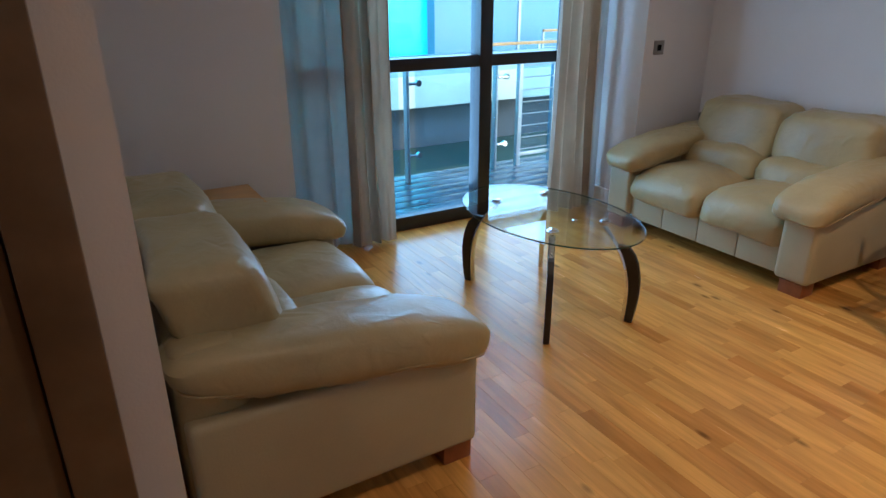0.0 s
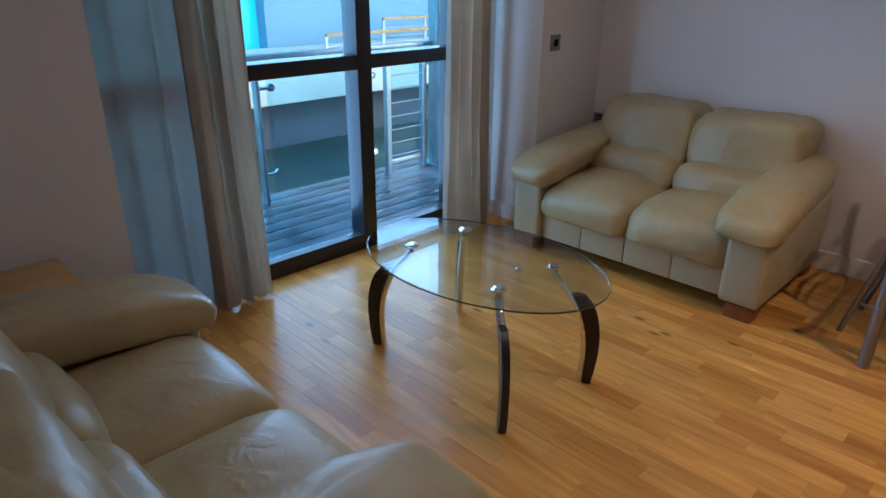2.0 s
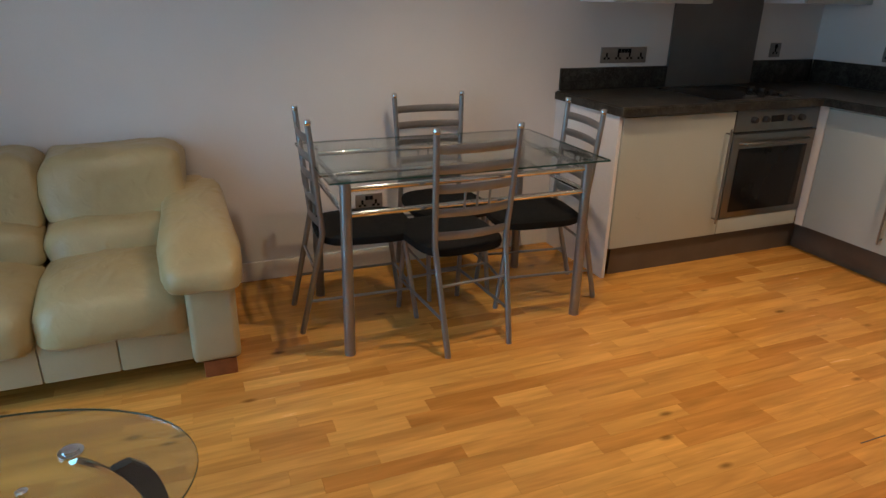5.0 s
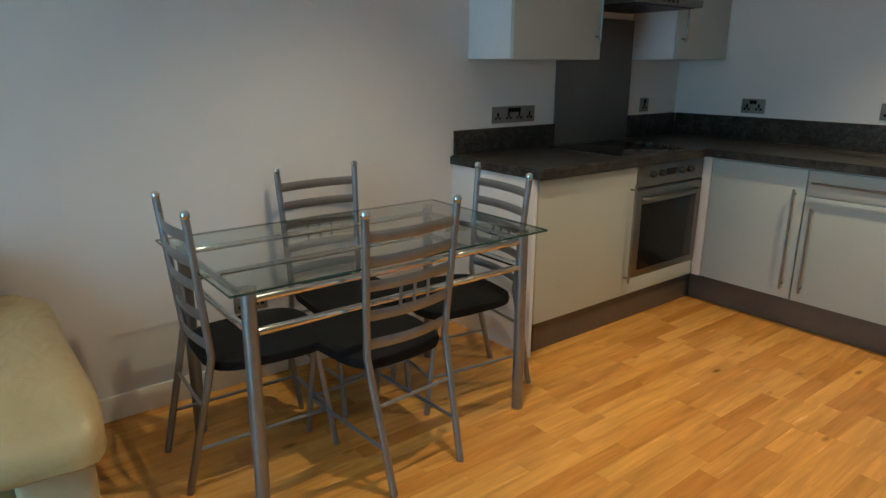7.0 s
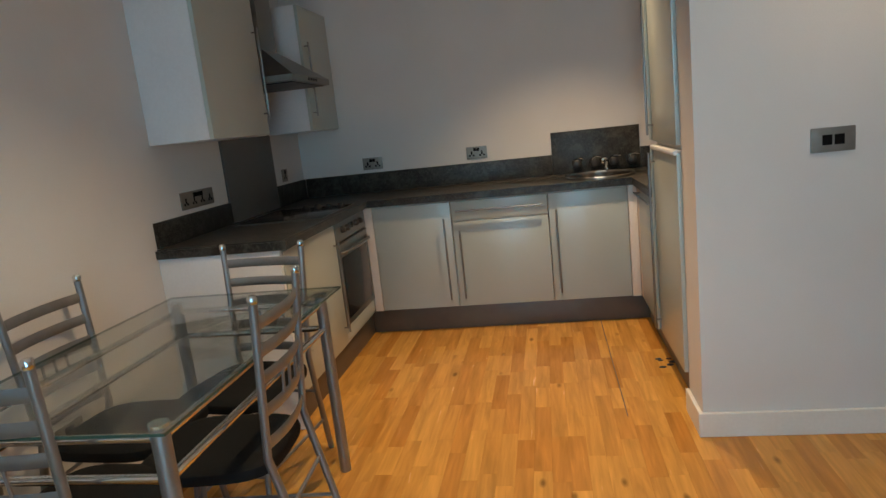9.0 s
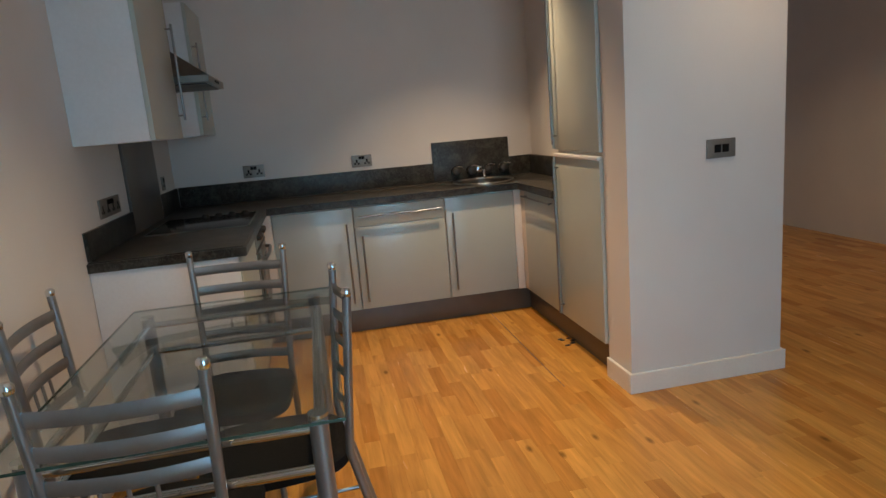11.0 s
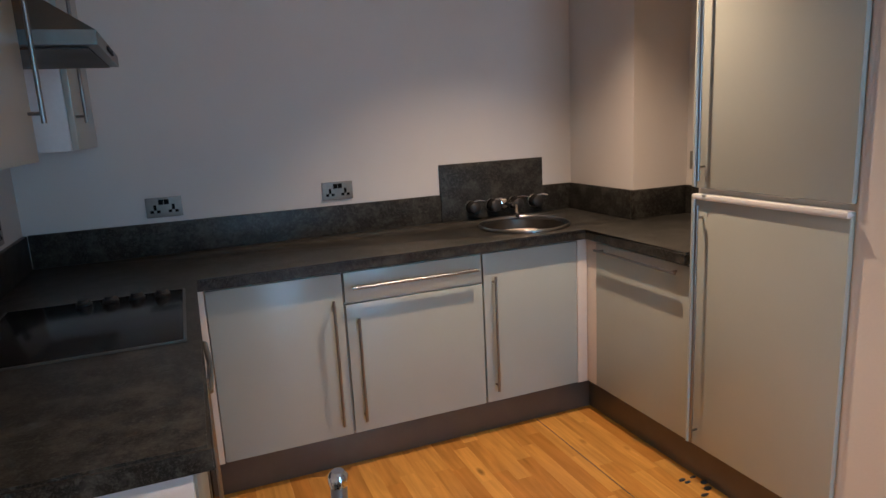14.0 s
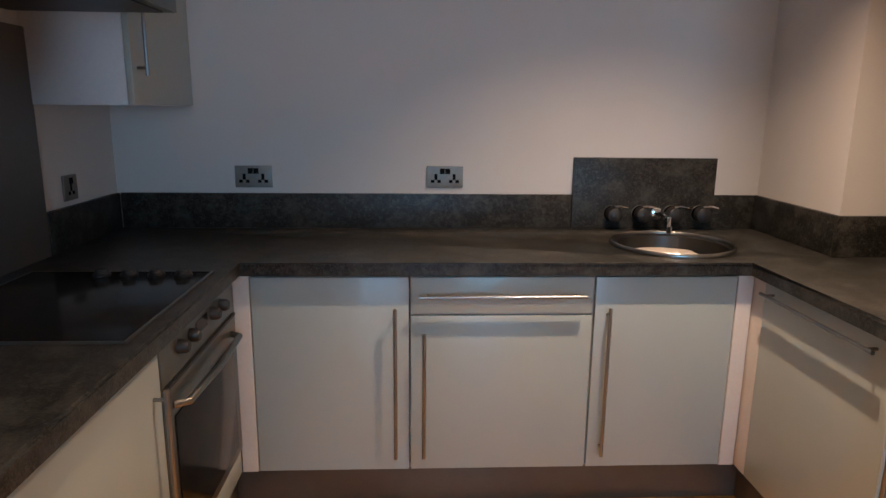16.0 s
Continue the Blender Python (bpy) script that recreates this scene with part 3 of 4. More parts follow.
def chair(m, label):
    """Ladder-back chair: seat towards +x, back at -x."""
    t = thing("dining_chair", m, label, "dining chair", "chairs round the glass table")

    def post(u):
        """The back post's place at height fraction u, for the +y side."""
        z = 0.908 * u
        x = -0.205 - 0.105 * max(0, (0.45 - z) / 0.45) - 0.04 * max(0, (z - 0.45) / 0.48)
        return x, 0.145 + 0.035 * u, z

    for s in (-1, 1):
        part("back_post", bar([(post(u)[0], s * post(u)[1], post(u)[2]) for u in (0, 0.12, 0.25, 0.4, 0.5, 0.62, 0.75, 0.88, 1.0)], 0.0125, 10), M_TUBE, t)
        part("post_cap", lathe([(0.013, 0.908), (0.0145, 0.914), (0.0145, 0.924), (0.009, 0.931)], 12, (post(1)[0], s * post(1)[1], 0)), M_CHROME, t)
        part("front_leg", bar([(0.205, s * 0.155, 0), (0.175, s * 0.15, 0.22), (0.15, s * 0.14, 0.40)], 0.011, 10), M_TUBE, t)
        part("side_stretcher", bar([(post(0.16)[0], s * post(0.16)[1], 0.15), (0.187, s * 0.152, 0.15)], 0.0065, 8), M_TUBE, t)
    for height in (0.848, 0.77, 0.692, 0.594, 0.496):
        x, y, z = post(height / 0.908)
        part("back_slat", bar([(x - 0.022 * (1 - (v / 1.0) ** 2), v * (y - 0.008), z) for v in (-1, -0.75, -0.5, -0.25, 0, 0.25, 0.5, 0.75, 1)], 0.018, 8, 0.22, (0, 0, 1)), M_TUBE, t, "curved flat metal slat")
    for v in (-0.055, 0, 0.055):
        part("spindle", bar([(post(0.745)[0] - 0.022, v, 0.677), (post(0.67)[0] - 0.022, v, 0.609)], 0.005, 6), M_TUBE, t)
    part("front_stretcher", bar([(0.187, -0.15, 0.15), (0.187, 0.15, 0.15)], 0.0065, 8), M_TUBE, t)
    part("back_stretcher", bar([(post(0.32)[0], -0.155, 0.2906), (post(0.32)[0], 0.155, 0.2906)], 0.0065, 8), M_TUBE, t)

    def taper(p):
        return Vector((p.x, p.y * (1 + 0.25 * p.x), p.z))

    part("seat", pad(0.0, 0, 0.417, 0.215, 0.198, 0.03, 0.5, 0.5, 40, 12, 0.001, 5, taper), M_SEAT, t, "black upholstered seat pad")
    return t


chair(pose(3.458, 1.275, 0, 0, 0, 4), "silver ladder-back chair with a black seat, back towards the room")
chair(pose(3.865, 1.13, 0, 0, 0, 180), "silver ladder-back chair with a black seat, back to the wall")
chair(pose(3.612, 0.795, 0, 0, 0, 83), "silver ladder-back chair with a black seat, near the kitchen units")
chair(pose(3.68, 1.60, 0, 0, 0, -92), "silver ladder-back chair with a black seat, near the sofa")


# ---- kitchen ----
WT = 0.90


def bar_handle(parent, a, b, out):
    a, b, o = Vector(a), Vector(b), Vector(out)
    d = (b - a) * 0.05
    bm = bar([a + o, b + o], 0.006, 10)
    tube(bm, [a + d, a + d + o], 0.0045, 8)
    tube(bm, [b - d, b - d + o], 0.0045, 8)
    part("handle", bm, M_STEEL, parent, "long slim steel bar handle")


def base_unit(name, x0, x1, y0, y1, label):
    """The carcass of a base unit, with its half sizes about its middle."""
    cx, cy = (x0 + x1) / 2, (y0 + y1) / 2
    t = thing(name, pose(cx, cy, 0.0), label, "kitchen cabinet", "kitchen base units")
    a, b, c, d = x0 - cx, x1 - cx, y0 - cy, y1 - cy
    part("carcass", box(a, b, c, d, 0.16, 0.852), M_CARCASS, t)
    return t, a, b, c, d


FY, FX, FW = -1.0, 3.60, 1.90
for nm, x0, x1, kind in (("corner_cabinet", 3.037, 3.545, "L"), ("drawer_cabinet", 2.432, 3.033, "D"), ("sink_cabinet", 1.955, 2.428, "R")):
    words = {"L": "pale grey-green base cabinet with a tall bar handle", "D": "pale grey-green base cabinet with a drawer above its door", "R": "pale grey-green base cabinet under the sink"}[kind]
    t, a, b, c, d = base_unit(nm, x0, x1, SOUTH + 0.003, FY - 0.02, words)
    zt = 0.844
    if kind == "D":
        dr = part("drawer_front", box(a + 0.002, b - 0.002, d + 0.001, d + 0.02, 0.722, zt, 0.002), M_DOOR, t)
        bar_handle(dr, (a + 0.03, d + 0.02, 0.785), (b - 0.03, d + 0.02, 0.785), (0, 0.03, 0))
        zt = 0.714
    do = part("door", box(a + 0.002, b - 0.002, d + 0.001, d + 0.02, 0.165, zt, 0.002), M_DOOR, t)
    hx = a + 0.045 if kind == "L" else b - 0.045
    bar_handle(do, (hx, d + 0.02, 0.22), (hx, d + 0.02, 0.745 if kind != "D" else 0.66), (0, 0.03, 0))

for nm, x0, x1, y0, y1 in (("corner_post", 3.547, 3.60, FY - 0.02, FY), ("corner_post", 1.901, 1.953, FY - 0.02, FY)):
    t = thing(nm, pose((x0 + x1) / 2, (y0 + y1) / 2, 0), "cream filler strip in the cabinet corner", "filler panel")
    part("strip", box(x0 - (x0 + x1) / 2, (x1 - x0) / 2, -0.01, 0.01, 0.162, 0.85, 0.002), M_CARCASS, t)

t, a, b, c, d = base_unit("end_cabinet", FX + 0.02, EAST - 0.003, -0.398, 0.312, "pale base cabinet at the end of the worktop")
do = part("door", box(a - 0.02, a - 0.001, c + 0.002, d - 0.002, 0.165, 0.844, 0.002), M_DOOR, t)
bar_handle(do, (a - 0.02, c + 0.045, 0.24), (a - 0.02, c + 0.045, 0.76), (-0.03, 0, 0))
t = thing("laminate_board", pose(3.90, 0.325, 0), "white laminate end panel reaching the floor", "end panel")
part("panel", box(-0.295, 0.292, -0.01, 0.01, 0.0, 0.853, 0.002), M_WHITE, t)


def oven():
    y0, y1 = -0.998, -0.402
    t = thing("oven", pose(3.90, (y0 + y1) / 2, 0), "built-in stainless steel oven with a black glass door", "oven")
    h = (y1 - y0) / 2
    part("body", box(-0.28, 0.29, -h, h, 0.17, 0.852), M_DARK, t)
    part("control_panel", box(-0.302, -0.281, -h, h, 0.735, 0.85, 0.003), M_OVEN, t)
    d = part("door", box(-0.304, -0.281, -h, h, 0.255, 0.728, 0.003), M_OVEN, t)
    part("window", box(-0.308, -0.3045, -h + 0.05, h - 0.05, 0.29, 0.645, 0.001), M_DARKGLASS, d, "black glass window")
    part("door_seam", box(-0.306, -0.3045, -h + 0.002, h - 0.002, 0.722, 0.73), M_DARK, d)
    part("handle", bar([(-0.304, -h + 0.05, 0.675), (-0.335, -h + 0.07, 0.675), (-0.345, 0, 0.675), (-0.335, h - 0.07, 0.675), (-0.304, h - 0.05, 0.675)], 0.010, 10), M_OVEN, d, "bowed steel handle")
    part("filler", box(-0.298, -0.281, -h, h, 0.165, 0.25, 0.002), M_DOOR, t)
    for y in (-0.16, -0.08, 0.10, 0.18):
        part("knob", bar([(-0.302, y, 0.797), (-0.322, y, 0.797), (-0.328, y, 0.797)], [0.019, 0.017, 0.013], 16), M_DARK, t)
    part("clock", box(-0.3045, -0.3025, -0.035, 0.055, 0.78, 0.815), M_DARKGLASS, t)


oven()
t, a, b, c, d = base_unit("dishwasher_cabinet", 1.283, FW - 0.02, -0.995, -0.348, "pale grey-green appliance door with a horizontal handle")
part("filler", box(b + 0.001, b + 0.018, c - 0.02, c + 0.062, 0.162, 0.85, 0.002), M_CARCASS, t, "cream filler strip")
do = part("door", box(b + 0.001, b + 0.02, c + 0.065, d - 0.002, 0.165, 0.844, 0.002), M_DOOR, t)
bar_handle(do, (b + 0.02, c + 0.09, 0.815), (b + 0.02, d - 0.05, 0.815), (0.03, 0, 0))


def fridge():
    t = thing("fridge_cabinet", pose(1.59, -0.052, 0), "tall pale green fridge housing with two doors", "fridge")
    part("carcass", box(-0.30, 0.288, -0.293, 0.293, 0.16, 2.2), M_CARCASS, t)
    for z0, z1, hz0, hz1 in ((0.165, 1.115, 0.19, 1.08), (1.135, 2.2, 1.165, 2.1)):
        d = part("door", box(0.289, 0.312, -0.29, 0.29, z0, z1, 0.006), M_DOOR, t)
        part("edge_rail", bar([(0.318, -0.285, z0 + 0.005), (0.318, -0.285, z1 - 0.005)], 0.007, 8), M_DOOR, d)
        bar_handle(d, (0.312, -0.245, hz0), (0.312, -0.245, hz1), (0.028, 0, 0))
    part("ledge", box(0.289, 0.325, -0.29, 0.29, 1.095, 1.116, 0.008), M_WHITE, t, "white rounded ledge on the lower door")


fridge()

for nm, q in (("plinth_south", (1.85, 3.65, -1.075, -1.06)), ("plinth_east", (3.64, 3.655, -1.059, 0.268)), ("plinth_west", (1.835, 1.849, -1.074, 0.243))):
    tagged(part(nm.split("_")[0], box(*q, 0.0, 0.158, 0.002), M_PLINTH), "grey-brown plinth under the base units", "plinth", "kitchen plinths")


def worktop():
    t = thing("worktop", pose(0, 0, 0.855), "dark speckled grey laminate worktop running round the kitchen", "worktop")
    bm = bmesh.new()
    out = [(1.282, -0.35), (1.282, -1.057), (1.603, -1.057), (1.603, SOUTH + 0.002), (EAST - 0.002, SOUTH + 0.002), (EAST - 0.002, 0.345), (3.57, 0.345), (3.57, -0.975), (1.925, -0.975), (1.925, -0.35)]
    lo = [bm.verts.new((x, y, 0)) for x, y in out]
    hi = [bm.verts.new((x, y, 0.045)) for x, y in out]
    bm.faces.new(lo[::-1])
    top = bm.faces.new(hi)
    for k in range(len(out)):
        j = (k + 1) % len(out)
        bm.faces.new((lo[k], lo[j], hi[j], hi[k]))
    bmesh.ops.bevel(bm, geom=list(top.edges), offset=0.006, segments=2, affect="EDGES")
    ob = part("slab", bm, M_WORKTOP, t)
    for q in ((3.5665, 3.5697, -0.978, 0.343), (1.9285, 3.565, -0.9747, -0.9715), (1.9253, 1.9283, -0.971, -0.352)):
        part("edge_strip", box(*q, 0.002, 0.038), M_WORKTOP, t, "worn front edging strip", smooth=False)
    cutter = part("slab_opening", lathe([(0.205, -0.1), (0.205, 0.1)], 48, (2.09, -1.24, 0.885)), M_WORKTOP)
    mod = ob.modifiers.new("sink_opening", "BOOLEAN")
    mod.operation, mod.object, mod.solver = "DIFFERENCE", cutter, "EXACT"
    bpy.context.view_layer.update()
    me = bpy.data.meshes.new_from_object(ob.evaluated_get(bpy.context.evaluated_depsgraph_get()))
    ob.modifiers.clear()
    ob.data = me
    bpy.data.objects.remove(cutter)


def upstand(x0, x1, y0, y1, z1=1.04):
    tagged(part("upstand", box(x0, x1, y0, y1, 0.9005, z1, 0.002), M_WORKTOP), "speckled grey upstand along the wall", "upstand", "kitchen upstands")


worktop()
upstand(2.38, EAST - 0.02, SOUTH + 0.001, SOUTH + 0.018)
upstand(1.62, 1.79, SOUTH + 0.001, SOUTH + 0.018)
upstand(EAST - 0.018, EAST - 0.001, -0.398, 0.325, 1.02)
upstand(EAST - 0.018, EAST - 0.001, SOUTH + 0.02, -1.062)
upstand(1.601, 1.618, SOUTH + 0.001, -1.059)
upstand(1.30, 1.618, -1.058, -1.041)
upstand(1.281, 1.298, -1.058, -0.35)
tagged(part("sink_splashback", box(1.792, 2.378, SOUTH + 0.001, SOUTH + 0.022, 0.9005, 1.19, 0.002), M_WORKTOP), "speckled grey splashback panel behind the taps", "splashback")
tagged(part("hob_splashback", box(EAST - 0.016, EAST - 0.001, -1.06, -0.40, 0.9005, 1.60, 0.002), M_SPLASH), "plain dark grey splashback behind the hob", "splashback")


def wall_unit(y0, y1, z0, z1, handle_y, label):
    cy = (y0 + y1) / 2
    t = thing("wall_cabinet", pose(4.04, cy, z0), label, "wall cabinet", "kitchen wall units")
    h, H = (y1 - y0) / 2, z1 - z0
    part("carcass", box(-0.145, 0.154, -h, h, 0, H, 0.001), M_WHITE, t, "white laminate sides")
    d = part("door", box(-0.166, -0.146, -h + 0.001, h - 0.001, 0.002, H, 0.002), M_DOOR, t)
    y = -h + 0.04 if handle_y < 0 else h - 0.04
    bar_handle(d, (-0.166, y, 0.09), (-0.166, y, 0.55), (-0.03, 0, 0))


wall_unit(-0.376, 0.235, 1.365, 2.15, -1, "white wall cabinet with a pale green door")
wall_unit(SOUTH + 0.003, -1.055, 1.375, 2.15, 1, "wall cabinet with a pale green door in the corner")


def hood():
    t = thing("cooker_hood", pose(3.94, -0.715, 1.64), "stainless steel chimney cooker hood above the hob", "cooker hood")
    bm = bmesh.new()
    lo = [(-0.225, -0.30), (0.252, -0.30), (0.252, 0.30), (-0.225, 0.30)]
    rows = [(lo, 0.0), (lo, 0.035), ([(0.0, -0.11), (0.252, -0.11), (0.252, 0.11), (0.0, 0.11)], 0.20)]
    vs = [[bm.verts.new((x, y, z)) for x, y in q] for q, z in rows]
    for a, b in zip(vs, vs[1:]):
        for k in range(4):
            bm.faces.new((a[k], a[(k + 1) % 4], b[(k + 1) % 4], b[k]))
    bm.faces.new(vs[0][::-1]), bm.faces.new(vs[-1])
    part("canopy", bm, M_OVEN, t, smooth=False)
    part("chimney", box(0.01, 0.252, -0.105, 0.105, 0.201, 0.805, 0.002), M_OVEN, t)
    part("grille", box(-0.20, 0.22, -0.26, 0.26, -0.006, -0.001), M_DARK, t)
    for y in (-0.06, -0.02, 0.02, 0.06):
        part("button", bar([(-0.225, y, 0.018), (-0.231, y, 0.018)], 0.008, 10), M_DARK, t)


hood()


def hob():
    t = thing("hob", pose(3.86, -0.55, WT + 0.001), "black glass electric hob with four control knobs", "hob")
    part("glass_plate", box(-0.25, 0.25, -0.285, 0.285, 0.0, 0.006, 0.002), M_DARKGLASS, t)
    part("trim", merged((-0.258, -0.2505, -0.292, 0.292, 0, 0.0055), (0.2505, 0.258, -0.292, 0.292, 0, 0.0055), (-0.25, 0.25, -0.292, -0.2855, 0, 0.0055), (-0.25, 0.25, 0.2855, 0.292, 0, 0.0055)), M_OVEN, t, smooth=False)
    for x in (-0.19, -0.115, -0.04, 0.035):
        part("knob", lathe([(0.024, 0.0065), (0.024, 0.012), (0.019, 0.016), (0.018, 0.022), (0.015, 0.025)], 20, (x, -0.235, 0)), M_DARK, t)


hob()


def sink():
    t = thing("sink", pose(2.09, -1.24, WT), "round stainless steel sink bowl set in the worktop", "sink")
    bm = bmesh.new()
    prof = [(0.2035, 0.004), (0.195, -0.002), (0.185, -0.09), (0.15, -0.135), (0.04, -0.145), (0.03, -0.15)]
    rings = [[bm.verts.new((r * math.cos(2 * math.pi * k / 48), r * math.sin(2 * math.pi * k / 48), z)) for k in range(48)] for r, z in prof]
    for a, b in zip(rings, rings[1:]):
        for k in range(48):
            bm.faces.new((a[k], a[(k + 1) % 48], b[(k + 1) % 48], b[k]))
    bm.faces.new(rings[-1])
    part("bowl", bm, M_SINK, t)
    bm = bmesh.new()
    tube(bm, [(0.213 * math.cos(2 * math.pi * k / 48), 0.213 * math.sin(2 * math.pi * k / 48), 0.004) for k in range(49)], 0.011, 8, 0.45, (0, 0, 1))
    part("rim", bm, M_STEEL, t, "rolled steel rim")
    part("drain", lathe([(0.028, -0.149), (0.026, -0.146), (0.01, -0.147)], 20), M_CHROME, t)


sink()


def wall_taps():
    t = thing("wall_tap", pose(2.03, SOUTH + 0.022, 0.965), "chrome mixer tap with dark handles on the splashback", "tap")
    part("spout", bar([(0, 0, 0.0), (0, 0.05, 0.005), (0, 0.10, 0.01), (0, 0.135, 0.0), (0, 0.15, -0.03), (0, 0.15, -0.055)], 0.011, 12), M_CHROME, t)
    part("spout_rose", bar([(0, 0.0005, 0), (0, 0.008, 0), (0, 0.012, 0)], [0.026, 0.026, 0.018], 18), M_CHROME, t)
    for x in (-0.18, -0.062, 0.067, 0.184):
        h = part("tap_handle", bar([(x, 0.0005, 0), (x, 0.02, 0), (x, 0.022, 0), (x, 0.055, 0), (x, 0.062, 0)], [0.016, 0.016, 0.033, 0.030, 0.02], 16), M_DARK, t, "dark round tap handle")
        part("tap_lever", bar([(x, 0.045, 0.031), (x - 0.02, 0.06, 0.036), (x - 0.045, 0.075, 0.032)], [0.009, 0.007, 0.004], 8), M_CHROME, h, "short chrome lever")
        part("tap_rose", bar([(x, 0.0005, 0), (x, 0.006, 0)], [0.036, 0.033], 18), M_CHROME, h)


wall_taps()


# ---- sockets, switches, vents ----
def plate(m, w, gangs, label, category, sockets=True):
    """Face plate in the local x-z plane, facing +y."""
    t = thing("wall_socket" if sockets else "light_switch", m, label, category, "sockets and switches")
    part("plate", box(-w / 2, w / 2, 0.0005, 0.008, -0.043, 0.043, 0.003), M_SOCKET, t)
    for k in range(gangs):
        x = (k - (gangs - 1) / 2) * w / max(gangs, 1)
        if sockets:
            for dx, dz, a, b in ((0, 0.0, 0.006, 0.012), (-0.013, -0.018, 0.007, 0.006), (0.013, -0.018, 0.007, 0.006)):
                part("pin_hole", box(x + dx - a, x + dx + a, 0.008, 0.0086, dz - b, dz + b), M_HOLE, t, smooth=False)
            part("rocker", box(x * 0.3 - 0.010, x * 0.3 + 0.010, 0.0087, 0.012, 0.012, 0.034, 0.001), M_HOLE, t, smooth=False)
        else:
            part("rocker", box(x * 0.55 - 0.016, x * 0.55 + 0.016, 0.008, 0.012, -0.018, 0.018, 0.001), M_HOLE, t, smooth=False)
    return t


plate(pose(3.657, SOUTH, 1.105), 0.146, 2, "brushed steel double socket above the worktop", "socket")
plate(pose(2.897, SOUTH, 1.108), 0.146, 2, "brushed steel double socket above the worktop", "socket")
plate(pose(EAST, -0.085, 1.085, 0, 0, 90), 0.31, 4, "wide brushed steel switch and socket plate", "socket")
plate(pose(EAST, -1.235, 1.10, 0, 0, 90), 0.086, 1, "single brushed steel cooker outlet", "socket")
plate(pose(EAST, 1.43, 0.36, 0, 0, 90), 0.146, 2, "low double socket under the dining table", "socket")
plate(pose(EAST, 1.05, 0.36, 0, 0, 90), 0.146, 2, "low double socket under the dining table", "socket")
plate(pose(1.28, -0.96, 1.16, 0, 0, -90), 0.146, 2, "brushed steel double socket beside the fridge", "socket")
plate(pose(1.42, 0.482, 1.12, 0, 0, 0), 0.146, 2, "brushed steel double dimmer switch on the pier", "switch", False)
plate(pose(3.72, NORTH, 1.05, 0, 0, 180), 0.086, 1, "single brushed steel switch beside the window", "switch", False)


def vent(m, w, h, label):
    t = thing("wall_vent", m, label, "vent")
    part("backing", box(-w / 2, w / 2, 0.0005, 0.004, -h / 2, h / 2), M_DARK, t, smooth=False)
    part("frame", merged((-w / 2, w / 2, 0.004, 0.014, h / 2 - 0.008, h / 2), (-w / 2, w / 2, 0.004, 0.014, -h / 2, -h / 2 + 0.008), (-w / 2, -w / 2 + 0.008, 0.004, 0.014, -h / 2 + 0.008, h / 2 - 0.008), (w / 2 - 0.008, w / 2, 0.004, 0.014, -h / 2 + 0.008, h / 2 - 0.008)), M_VENT, t, smooth=False)
    n = int(h / 0.018) - 1
    for k in range(n):
        z = -h / 2 + 0.016 + k * 0.018
        part("slat", box(-w / 2 + 0.009, w / 2 - 0.009, 0.004, 0.011, z - 0.004, z + 0.003), M_VENT, t, smooth=False)


vent(pose(EAST, 3.515, 0.557, 0, 0, 90), 0.19, 0.10, "grey slatted wall vent above the sofa arm")

# ---- ceiling lamps ----
for x, y, watts, spread in LAMPS:
    t = thing("ceiling_light", pose(x, y, CEIL), "round recessed ceiling downlight, switched on", "downlight", "recessed downlights")
    part("bezel", lathe([(0.045, -0.001), (0.045, -0.006), (0.034, -0.008), (0.033, -0.001)], 24), M_STEEL, t)
    part("lens", lathe([(0.032, -0.001), (0.032, -0.003)], 24), M_LAMP, t, "glowing lamp glass")
    ld = bpy.data.lights.new("downlight", "SPOT")
    ld.energy, ld.color, ld.shadow_soft_size = watts, WARM, 0.016
    ld.spot_size, ld.spot_blend = radians(spread), SPOT_BLEND
    new("downlight", ld).matrix_world = pose(x, y, CEIL - 0.02)

ad = bpy.data.lights.new("window_daylight", "AREA")
ad.shape, ad.size, ad.size_y, ad.energy, ad.color = "RECTANGLE", 1.6, 2.1, WINDOW_WATTS, (0.55, 0.78, 1.0)
new("window_daylight", ad).matrix_world = look((2.74, DOOR_Y + 0.12, 1.2), (2.74, 0, 1.0))


# ---- balcony and the view beyond ----
DECK = -0.10
deck = setting("balcony_deck", box(-0.5, 5.2, DOOR_Y + 0.09, 5.45, DECK - 0.15, DECK - 0.03), M_SHADEBAND, "dark balcony floor with wet boards", "balcony")
for k in range(10):
    y = DOOR_Y + 0.10 + k * 0.134
    part("deck_board", box(-0.5, 5.2, y, y + 0.126, DECK - 0.029, DECK, 0.003), M_DECK, deck)


def balustrade():
    t = thing("balcony_railing", pose(0, 5.30, DECK), "glass balcony railing on steel posts with a handrail", "railing")
    part("handrail", box(-0.5, 4.38, -0.035, 0.035, 0.978, 1.012, 0.008), M_GALV, t)
    for x in (0.2, 1.5, 2.80, 3.66):
        p = part("post", box(x - 0.012, x + 0.012, -0.03, 0.03, 0, 0.975, 0.003), M_GALV, t)
        for z in (0.22, 0.80):
            part("glass_clamp", bar([(x + 0.012, -0.02, z), (x + 0.10, -0.02, z)], 0.012, 10), M_CHROME, p)
            part("clamp_disc", bar([(x + 0.10, -0.03, z), (x + 0.10, -0.005, z)], 0.026, 14), M_CHROME, p)
    for a, b in ((0.28, 1.43), (1.58, 2.73), (2.88, 3.60)):
        part("glass_panel", box(a, b, -0.004, 0.004, 0.08, 0.92), M_PANE, t, smooth=False)


balustrade()


